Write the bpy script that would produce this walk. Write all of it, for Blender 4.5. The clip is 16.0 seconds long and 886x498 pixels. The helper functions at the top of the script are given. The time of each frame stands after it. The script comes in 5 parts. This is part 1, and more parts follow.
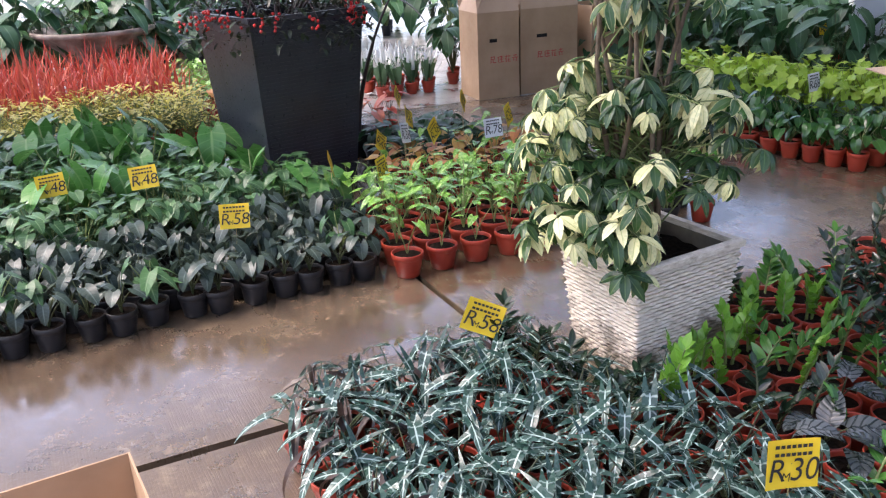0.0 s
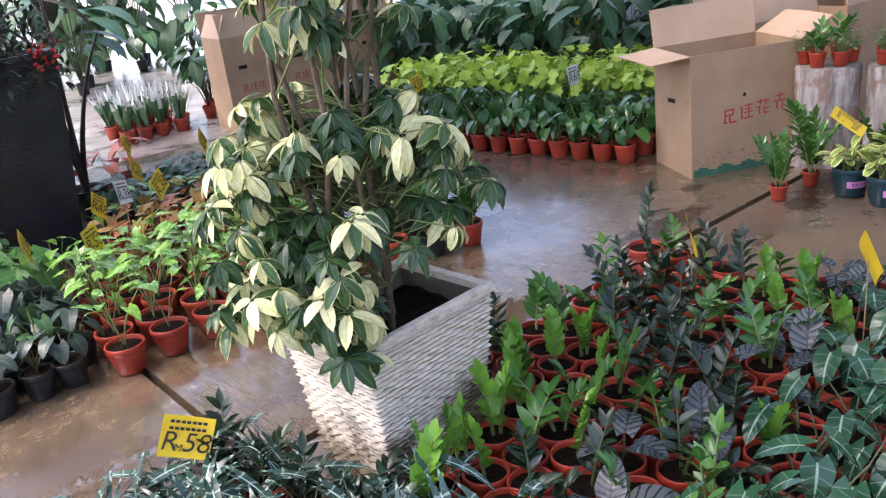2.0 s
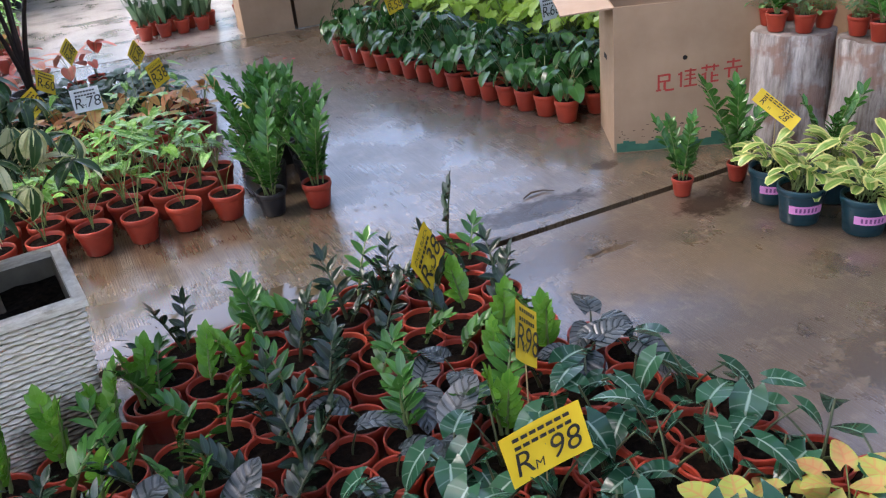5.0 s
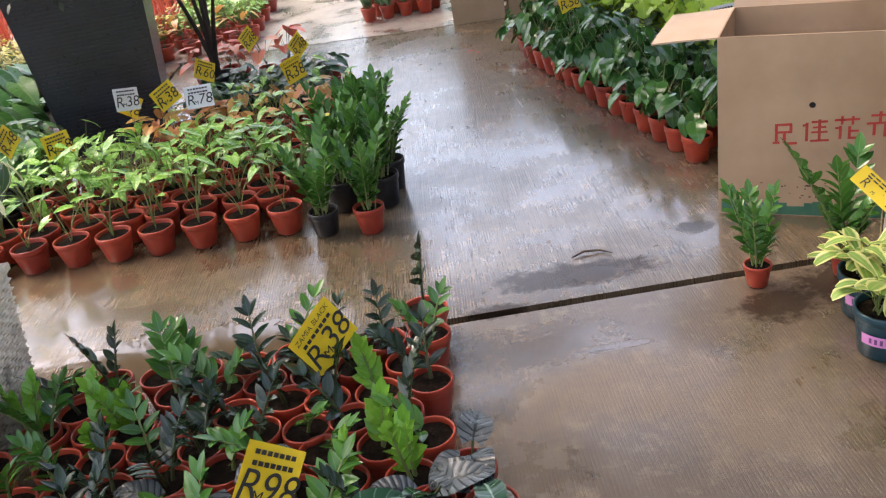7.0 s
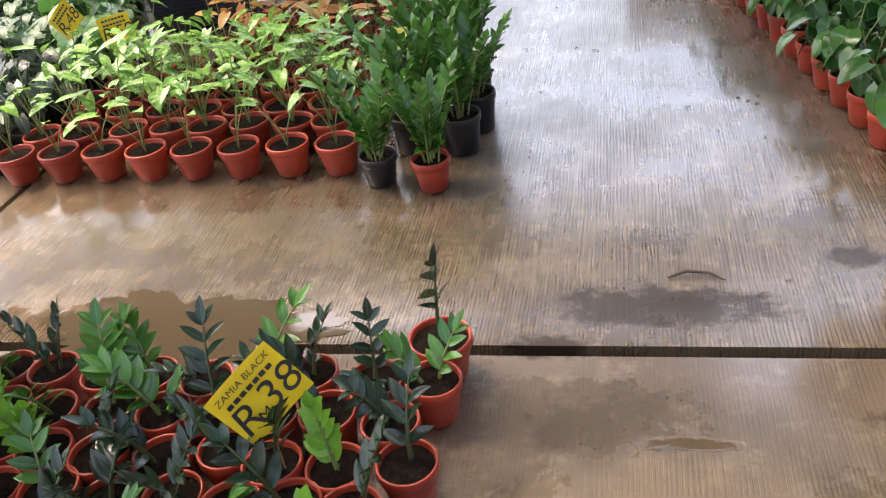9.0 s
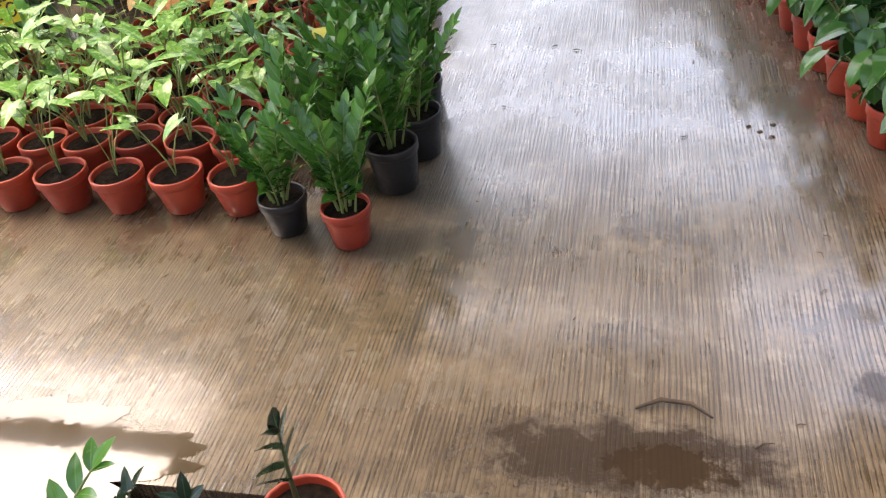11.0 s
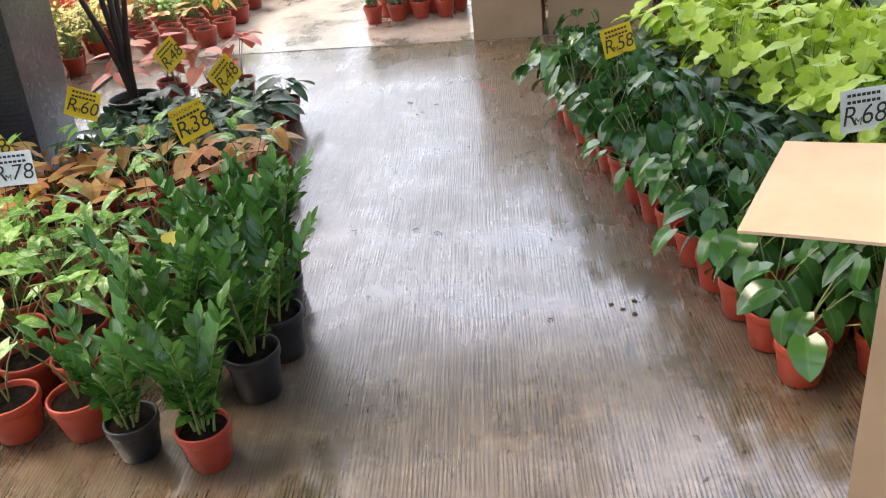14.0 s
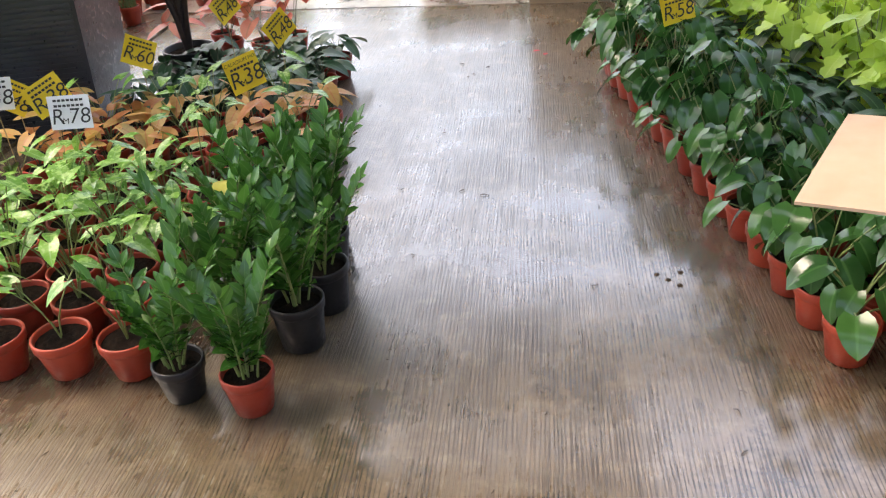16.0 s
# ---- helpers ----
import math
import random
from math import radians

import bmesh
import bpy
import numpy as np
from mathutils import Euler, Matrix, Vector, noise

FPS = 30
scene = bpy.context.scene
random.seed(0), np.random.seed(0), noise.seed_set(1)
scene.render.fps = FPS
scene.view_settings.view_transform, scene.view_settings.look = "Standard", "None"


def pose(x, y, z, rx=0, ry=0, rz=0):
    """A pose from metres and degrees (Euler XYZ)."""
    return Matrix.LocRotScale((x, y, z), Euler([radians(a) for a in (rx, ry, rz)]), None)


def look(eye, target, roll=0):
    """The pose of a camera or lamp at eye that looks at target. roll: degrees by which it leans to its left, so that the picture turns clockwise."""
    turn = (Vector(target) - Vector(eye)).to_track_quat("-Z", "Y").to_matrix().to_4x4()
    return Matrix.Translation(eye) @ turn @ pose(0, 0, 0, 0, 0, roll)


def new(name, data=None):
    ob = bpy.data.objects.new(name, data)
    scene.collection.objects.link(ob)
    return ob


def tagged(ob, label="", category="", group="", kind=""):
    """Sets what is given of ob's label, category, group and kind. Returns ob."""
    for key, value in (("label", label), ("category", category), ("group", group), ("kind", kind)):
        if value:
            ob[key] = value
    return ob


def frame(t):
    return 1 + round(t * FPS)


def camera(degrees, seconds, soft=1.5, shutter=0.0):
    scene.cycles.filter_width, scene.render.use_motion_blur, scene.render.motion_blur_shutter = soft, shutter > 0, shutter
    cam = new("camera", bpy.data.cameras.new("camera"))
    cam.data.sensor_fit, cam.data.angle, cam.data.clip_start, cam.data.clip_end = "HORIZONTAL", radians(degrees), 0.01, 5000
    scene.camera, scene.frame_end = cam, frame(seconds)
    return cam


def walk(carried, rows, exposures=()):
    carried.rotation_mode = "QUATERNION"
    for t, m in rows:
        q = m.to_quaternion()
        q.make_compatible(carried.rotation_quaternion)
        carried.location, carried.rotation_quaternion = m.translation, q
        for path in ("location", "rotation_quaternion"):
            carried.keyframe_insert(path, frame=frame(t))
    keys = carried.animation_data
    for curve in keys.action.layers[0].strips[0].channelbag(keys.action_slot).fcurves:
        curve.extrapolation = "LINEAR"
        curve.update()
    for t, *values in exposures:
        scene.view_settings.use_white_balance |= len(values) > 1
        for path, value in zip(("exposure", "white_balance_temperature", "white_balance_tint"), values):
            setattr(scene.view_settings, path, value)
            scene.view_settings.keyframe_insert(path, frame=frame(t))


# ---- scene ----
cam = camera(54.5, 16.0, 1.2)
PATH = [
    (0, (0.958, 0.673, 1.633), (1.756, 2.36, 0.915), -2.6),
    (0.5, (1.196, 0.764, 1.614), (2.002, 2.428, 0.851), -5.0),
    (1, (1.379, 0.864, 1.61), (2.338, 2.436, 0.831), -4.0),
    (1.5, (1.482, 0.88, 1.63), (2.421, 2.468, 0.856), -7.7),
    (2, (1.608, 1.003, 1.567), (2.742, 2.482, 0.842), -7.2),
    (2.5, (1.806, 0.775, 1.584), (3.051, 2.135, 0.81), -4.3),
    (3, (2.075, 0.556, 1.631), (3.208, 1.991, 0.822), -7.3),
    (3.5, (2.348, 0.596, 1.617), (3.399, 2.092, 0.805), -8.5),
    (4, (2.657, 0.637, 1.571), (3.58, 2.177, 0.69), -6.0),
    (4.5, (2.926, 0.586, 1.562), (3.682, 2.186, 0.629), -6.2),
    (5, (3.258, 0.606, 1.557), (3.96, 2.242, 0.644), -6.4),
    (7.5, (4.713, 0.927, 1.531), (4.493, 2.703, 0.637), -10.7),
    (8, (4.809, 1.154, 1.507), (4.475, 2.884, 0.561), -11.2),
    (10.5, (4.933, 2.247, 1.385), (4.415, 3.734, 0.152), -7.8),
    (11, (4.974, 2.394, 1.351), (4.502, 3.92, 0.148), -8.9),
    (11.5, (4.927, 2.499, 1.371), (4.584, 4.078, 0.193), -7.1),
    (12, (4.914, 2.531, 1.396), (4.626, 4.204, 0.339), -7.1),
    (12.5, (4.927, 2.538, 1.417), (4.681, 4.277, 0.46), -7.2),
    (13, (4.962, 2.545, 1.408), (4.748, 4.295, 0.464), -7.7),
    (13.5, (4.966, 2.546, 1.404), (4.78, 4.297, 0.455), -7.3),
    (14, (4.974, 2.541, 1.409), (4.802, 4.295, 0.463), -6.7),
    (14.5, (4.972, 2.534, 1.408), (4.825, 4.292, 0.466), -6.0),
    (15, (4.977, 2.53, 1.409), (4.839, 4.284, 0.458), -5.5),
    (15.5, (4.974, 2.525, 1.408), (4.791, 4.269, 0.446), -5.2),
    (16, (4.959, 2.53, 1.396), (4.689, 4.238, 0.391), -5.6),
]
walk(cam, [(t, look(e, g, r)) for t, e, g, r in PATH], [(0, 2.0, 6500, 21), (3.5, 2.3, 6400, 19), (5, 2.2, 6400, 16), (7.5, 2.45, 7600, 15), (10.5, 2.7, 7700, 14), (12.5, 2.65, 7800, 12), (16, 2.6, 7800, 12)])

# ---- light ----
world = bpy.data.worlds.new("overcast_sky")
scene.world = world
world.use_nodes = True
wn = world.node_tree.nodes
sky = wn.new("ShaderNodeTexSky")
sky.sky_type = "NISHITA"
sky.sun_disc = False
sky.sun_elevation = radians(61)
sky.sun_rotation = radians(-59)
sky.air_density, sky.dust_density, sky.ozone_density = 1.0, 4.0, 1.0
world.node_tree.links.new(sky.outputs[0], wn["Background"].inputs[0])
wn["Background"].inputs[1].default_value = 0.15
sun_data = bpy.data.lights.new("sun", "SUN")
sun_data.energy, sun_data.angle, sun_data.color = 0.7, radians(30), (1.0, 0.97, 0.93)
sun = new("sun", sun_data)
sun.matrix_world = look((-5.0, 3.0, 10.5), (0, 0, 0))

# ---- materials ----


class Nodes:
    """A small helper to write node trees."""

    def __init__(self, name):
        self.mat = bpy.data.materials.new(name)
        self.mat.use_nodes = True
        self.tree = self.mat.node_tree
        self.bsdf = self.tree.nodes["Principled BSDF"]
        self.out = self.tree.nodes["Material Output"]

    def add(self, kind):
        return self.tree.nodes.new(kind)

    def link(self, a, b):
        self.tree.links.new(a, b)

    def value(self, x, sock):
        if hasattr(x, "node"):
            self.link(x, sock)
        else:
            sock.default_value = x

    def math(self, op, a, b=0.0, c=0.0, clamp=False):
        n = self.add("ShaderNodeMath")
        n.operation, n.use_clamp = op, clamp
        for i, x in enumerate((a, b, c)):
            self.value(x, n.inputs[i])
        return n.outputs[0]

    def mix(self, f, a, b, blend="MIX"):
        n = self.add("ShaderNodeMix")
        n.data_type, n.blend_type = "RGBA", blend
        self.value(f, n.inputs[0])
        for x, i in ((a, 6), (b, 7)):
            self.value(x if hasattr(x, "node") else (*x, 1), n.inputs[i])
        return n.outputs[2]

    def coords(self, which="Object"):
        return self.add("ShaderNodeTexCoord").outputs[which]

    def noise(self, scale, detail=4.0, vec=None, rough=0.55):
        n = self.add("ShaderNodeTexNoise")
        n.inputs["Scale"].default_value, n.inputs["Detail"].default_value = scale, detail
        n.inputs["Roughness"].default_value = rough
        if vec is not None:
            self.link(vec, n.inputs["Vector"])
        return n.outputs["Fac"]

    def ramp(self, f, lo, hi, a=0.0, b=1.0):
        n = self.add("ShaderNodeMapRange")
        self.value(f, n.inputs[0])
        for i, x in enumerate((lo, hi, a, b)):
            self.value(x, n.inputs[1 + i])
        return n.outputs[0]

    def scaled(self, vec, sx, sy, sz, rz=0.0):
        n = self.add("ShaderNodeMapping")
        n.inputs["Scale"].default_value = (sx, sy, sz)
        n.inputs["Rotation"].default_value = (0, 0, radians(rz))
        self.link(vec, n.inputs["Vector"])
        return n.outputs[0]

    def bump(self, height, strength=0.3, distance=0.01):
        n = self.add("ShaderNodeBump")
        n.inputs["Strength"].default_value, n.inputs["Distance"].default_value = strength, distance
        self.link(height, n.inputs["Height"])
        self.link(n.outputs[0], self.bsdf.inputs["Normal"])

    def finish(self, colour=None, rough=None, spec=None, metal=None):
        for x, k in ((colour, "Base Color"), (rough, "Roughness"), (spec, "Specular IOR Level"), (metal, "Metallic")):
            if x is not None:
                self.value((*x, 1) if isinstance(x, tuple) else x, self.bsdf.inputs[k])
        return self.mat


def leaf_mat(name, base, light, vein=None, vein_amount=0.0, side=0.0, spots=0.0, edge=None, rough=0.32, through_light=0.22, hue=0.3,
             edge_at=0.55, nveins=9.0, blotch=None, vein_lo=0.82, midrib=0.05):
    """Leaf: two greens mixed by plant, midrib and side veins along the blade, an optional pale margin, thin enough to let light through."""
    n = Nodes(name)
    uv = n.coords("UV")
    sep = n.add("ShaderNodeSeparateXYZ")
    n.link(uv, sep.inputs[0])
    u = n.math("ABSOLUTE", n.math("SUBTRACT", n.math("MULTIPLY", sep.outputs[0], 2.0), 1.0))
    v = sep.outputs[1]
    rnd = n.math("FRACT", n.math("ADD", n.add("ShaderNodeObjectInfo").outputs["Random"],
                                 n.add("ShaderNodeNewGeometry").outputs["Random Per Island"]))
    grain = n.noise(26.0, 3.0, n.coords("Object"))
    col = n.mix(n.math("ADD", n.math("MULTIPLY", rnd, 0.75), n.math("MULTIPLY", grain, 0.35), clamp=True), base, light)
    if blotch is not None:
        b = n.noise(55.0, 2.0, n.coords("Object"))
        col = n.mix(n.ramp(b, 0.52, 0.58, 0.0, spots), col, blotch)
    if edge is not None:
        e = n.math("ADD", u, n.math("MULTIPLY", n.math("SUBTRACT", n.noise(30.0, 1.0, n.coords("Object")), 0.5), 0.45))
        col = n.mix(n.ramp(e, edge_at - 0.06, edge_at + 0.16), col, edge)
    if vein is not None:
        mid = n.ramp(u, midrib, midrib + 0.08, 1.0, 0.0)
        s = n.math("SINE", n.math("MULTIPLY", n.math("SUBTRACT", v, n.math("MULTIPLY", u, 0.22)), nveins * 6.283))
        sidev = n.math("MULTIPLY", n.ramp(s, vein_lo, vein_lo + 0.16), side)
        col = n.mix(n.math("MULTIPLY", n.math("MAXIMUM", mid, sidev), vein_amount), col, vein)
        n.bump(n.math("ADD", n.math("MULTIPLY", s, 0.6 * side), n.math("MULTIPLY", grain, 0.6)), 0.25, 0.004)
    else:
        n.bump(grain, 0.2, 0.004)
    n.finish(col, n.ramp(grain, 0.3, 0.7, rough - 0.06, rough + 0.12), 0.5)
    tr = n.add("ShaderNodeBsdfTranslucent")
    n.link(col, tr.inputs[0])
    sh = n.add("ShaderNodeMixShader")
    sh.inputs[0].default_value = through_light
    n.link(n.bsdf.outputs[0], sh.inputs[1])
    n.link(tr.outputs[0], sh.inputs[2])
    n.link(sh.outputs[0], n.out.inputs[0])
    return n.mat


def plain_mat(name, a, b, scale=8.0, rough=0.5, bump=0.15, dist=0.004, vary=0.3, metal=0.0, spec=0.5, detail=5.0):
    n = Nodes(name)
    co = n.coords("Object")
    f = n.noise(scale, detail, co)
    fine = n.noise(scale * 9, 3.0, co)
    rnd = n.add("ShaderNodeObjectInfo").outputs["Random"]
    k = n.math("ADD", n.ramp(f, 0.3, 0.7), n.math("MULTIPLY", n.math("SUBTRACT", rnd, 0.5), vary), clamp=True)
    n.bump(n.math("ADD", f, n.math("MULTIPLY", fine, 0.5)), bump, dist)
    return n.finish(n.mix(k, a, b), n.ramp(fine, 0.3, 0.7, rough - 0.08, rough + 0.1), spec, metal)


def log_mat():
    n = Nodes("weathered_split_log")
    co = n.coords("Object")
    grain = n.noise(1.0, 6.0, n.scaled(co, 16.0, 16.0, 2.6), 0.7)
    patch = n.noise(7.0, 4.0, co)
    col = n.mix(n.ramp(grain, 0.35, 0.66), (0.08, 0.055, 0.042), (0.52, 0.47, 0.43))
    col = n.mix(n.ramp(patch, 0.52, 0.6, 0.0, 0.75), col, (0.22, 0.12, 0.085))
    n.bump(grain, 0.9, 0.03)
    return n.finish(col, 0.85)


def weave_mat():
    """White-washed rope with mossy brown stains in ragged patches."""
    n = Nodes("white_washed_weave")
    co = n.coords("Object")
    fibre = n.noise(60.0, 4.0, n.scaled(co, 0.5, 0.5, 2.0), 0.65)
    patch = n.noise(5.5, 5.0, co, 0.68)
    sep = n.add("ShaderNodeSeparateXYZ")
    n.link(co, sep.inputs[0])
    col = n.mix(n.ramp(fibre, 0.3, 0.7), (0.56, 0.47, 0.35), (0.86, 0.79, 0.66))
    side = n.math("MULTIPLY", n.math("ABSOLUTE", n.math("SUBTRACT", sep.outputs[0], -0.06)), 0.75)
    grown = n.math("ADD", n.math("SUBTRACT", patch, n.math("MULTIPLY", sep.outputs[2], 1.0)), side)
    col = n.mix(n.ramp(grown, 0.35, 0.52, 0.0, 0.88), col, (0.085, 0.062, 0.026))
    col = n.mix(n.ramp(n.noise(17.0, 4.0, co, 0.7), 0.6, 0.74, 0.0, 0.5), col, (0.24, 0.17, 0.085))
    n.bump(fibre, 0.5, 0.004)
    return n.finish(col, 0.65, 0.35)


def concrete_mat(name, dark, pale, wet, lines, spots=(), dirt=(), soaked=(), mud=()):
    """Wet concrete floor: broom lines, cloudy damp patches, puddles with soft broken edges and dark dirt."""
    n = Nodes(name)
    co = n.add("ShaderNodeNewGeometry").outputs["Position"]
    big = n.noise(0.55, 5.0, co, 0.6)
    mid = n.noise(3.2, 6.0, co, 0.62)
    fine = n.noise(70.0, 3.0, co)
    streak = n.noise(1.0, 3.0, n.scaled(co, 110.0, 5.0, 1.0, -10.0), 0.6)
    comb = n.noise(1.0, 2.0, n.scaled(co, 330.0, 2.2, 1.0, -8.0), 0.5)
    sepg = n.add("ShaderNodeSeparateXYZ")
    n.link(co, sepg.inputs[0])
    warp = n.math("ADD", n.math("MULTIPLY", n.noise(1.0, 3.0, n.scaled(co, 3.0, 0.9, 1.0)), 0.05), n.math("MULTIPLY", n.noise(1.0, 1.0, n.scaled(co, 42.0, 0.7, 1.0)), 0.008))
    across = n.math("ADD", n.math("ADD", sepg.outputs[0], n.math("MULTIPLY", sepg.outputs[1], 0.012)), warp)
    rake = n.math("SINE", n.math("MULTIPLY", across, 2 * math.pi / 0.0108))
    comb = n.math("ADD", n.math("MULTIPLY", comb, 0.78), n.math("MULTIPLY", n.math("ADD", n.math("MULTIPLY", rake, 0.5), 0.5), 0.22))
    ridge = n.ramp(comb, 0.50, 0.59)
    worn = n.ramp(n.noise(5.0, 4.0, co, 0.65), 0.36, 0.6)
    broom = n.math("MULTIPLY", ridge, n.math("ADD", 0.35, n.math("MULTIPLY", worn, 0.65)))
    streak2 = n.noise(1.0, 3.0, n.scaled(co, 16.0, 0.8, 1.0, -10.0), 0.6)
    k = n.math("ADD", n.math("MULTIPLY", big, 0.75), n.math("MULTIPLY", mid, 0.5))
    col = n.mix(n.ramp(k, 0.42, 0.86), dark, pale)
    col = n.mix(n.ramp(mid, 0.46, 0.66, 0.0, 0.7), col, (0.045, 0.03, 0.018))
    col = n.mix(n.ramp(n.noise(11.0, 5.0, co, 0.7), 0.52, 0.68, 0.0, 0.45), col, (0.3, 0.23, 0.15))
    col = n.mix(n.ramp(broom, 0.3, 0.75, 0.0, 0.62 * lines), col, (0.022, 0.015, 0.009))
    col = n.mix(n.ramp(streak, 0.52, 0.68, 0.0, 0.22 * lines), col, (0.035, 0.026, 0.018))
    col = n.mix(n.ramp(streak2, 0.5, 0.7, 0.0, 0.04 * lines), col, (0.3, 0.24, 0.17))
    col = n.mix(n.ramp(fine, 0.62, 0.72, 0.0, 0.3), col, (0.03, 0.025, 0.02))
    sep = n.add("ShaderNodeSeparateXYZ")
    n.link(co, sep.inputs[0])
    wob = n.math("MULTIPLY", n.math("SUBTRACT", n.noise(7.0, 5.0, co, 0.65), 0.5), 2.2)
    wob = n.math("ADD", wob, n.math("MULTIPLY", n.math("SUBTRACT", n.noise(24.0, 5.0, co, 0.7), 0.5), 2.4))

    def blobs(items, sharp=(0.75, 1.15)):
        total = None
        for x, y, rx, ry in items:
            dx = n.math("DIVIDE", n.math("SUBTRACT", sep.outputs[0], x), rx)
            dy = n.math("DIVIDE", n.math("SUBTRACT", sep.outputs[1], y), ry)
            d = n.math("ADD", n.math("ADD", n.math("MULTIPLY", dx, dx), n.math("MULTIPLY", dy, dy)), wob)
            m = n.ramp(d, sharp[0], sharp[1], 1.0, 0.0)
            total = m if total is None else n.math("MAXIMUM", total, m)
        return total if total is not None else 0.0

    pud, dirty, soak = blobs(spots, (0.55, 1.25)), blobs(dirt, (0.4, 1.1)), blobs(soaked, (-0.3, 1.5))
    damp = n.ramp(n.math("ADD", n.math("MULTIPLY", big, 0.6), n.math("MULTIPLY", mid, 0.45)), 0.44, 0.62)
    col = n.mix(n.math("MULTIPLY", pud, 0.4), col, (0.085, 0.056, 0.03))
    col = n.mix(n.math("MULTIPLY", soak, 0.6), col, (0.06, 0.04, 0.025))
    col = n.mix(n.math("MULTIPLY", dirty, 0.85), col, (0.022, 0.012, 0.006))
    rough = n.math("ADD", n.ramp(damp, 0.0, 1.0, 0.40, wet), n.math("MULTIPLY", n.math("SUBTRACT", streak, 0.5), 0.35 * lines))
    rough = n.math("MULTIPLY", rough, n.math("SUBTRACT", 1.0, n.math("MULTIPLY", pud, 0.93)))
    rough = n.math("MULTIPLY", rough, n.math("SUBTRACT", 1.0, n.math("MULTIPLY", soak, 0.6)))
    film = n.math("MAXIMUM", n.math("ADD", 0.6, n.math("MULTIPLY", damp, 0.4)), n.math("MAXIMUM", soak, pud))
    n.bsdf.inputs["Coat IOR"].default_value = 2.0
    film = n.math("MULTIPLY", film, n.math("SUBTRACT", 1.0, n.math("MULTIPLY", dirty, 0.3)))
    groove = n.math("MULTIPLY", n.math("MULTIPLY", broom, 0.36 * lines), n.math("SUBTRACT", 1.0, pud))
    film = n.math("MULTIPLY", film, n.math("SUBTRACT", 1.0, groove))
    film = n.math("MULTIPLY", film, n.math("SUBTRACT", 1.0, n.math("MULTIPLY", pud, 0.5)))
    silt = blobs(mud, (0.2, 1.5))
    if mud:
        film = n.math("MULTIPLY", film, n.math("SUBTRACT", 1.0, n.math("MULTIPLY", silt, 0.6)))
        col = n.mix(n.math("MULTIPLY", silt, 0.7), col, (0.17, 0.115, 0.062))
    n.link(film, n.bsdf.inputs["Coat Weight"])
    n.link(n.math("SUBTRACT", n.ramp(film, 0.0, 1.0, 0.28, 0.12), n.math("MULTIPLY", pud, 0.1)), n.bsdf.inputs["Coat Roughness"])
    height = n.math("ADD", n.math("ADD", n.math("ADD", n.math("MULTIPLY", broom, -0.9 * lines), n.math("MULTIPLY", streak, 0.8 * lines)), n.math("MULTIPLY", mid, 0.9)), n.math("MULTIPLY", fine, 0.3))
    height = n.math("MULTIPLY", height, n.math("SUBTRACT", 1.0, pud))
    height = n.math("MULTIPLY", height, n.math("SUBTRACT", 1.0, n.math("MULTIPLY", soak, 0.5)))
    n.bump(height, 0.75, 0.006)
    rough = n.math("ADD", rough, n.math("MULTIPLY", dirty, 0.25))
    return n.finish(col, n.math("MAXIMUM", rough, 0.02), n.math("SUBTRACT", 0.55, n.math("MULTIPLY", dirty, 0.45)))


PUDDLES = [(3.62, 3.38, 0.40, 0.15), (3.12, 3.36, 0.40, 0.13), (2.1, 3.62, 0.3, 0.08), (5.02, 3.46, 0.14, 0.06), (4.98, 3.0, 0.12, 0.02)]
MUD = [(4.97, 2.78, 0.34, 0.17), (5.3, 2.6, 0.3, 0.25)]
SOAKED = [(4.75, 3.45, 0.45, 0.14), (4.72, 3.08, 0.4, 0.12), (0.6, 3.9, 0.9, 0.5), (2.0, 3.7, 0.5, 0.2), (3.15, 3.72, 0.3, 0.06)]
DIRT = [(4.92, 3.48, 0.33, 0.10), (4.64, 3.31, 0.14, 0.05), (5.9, 3.15, 0.4, 0.16), (5.52, 3.08, 0.16, 0.1), (5.45, 3.7, 0.07, 0.06)]
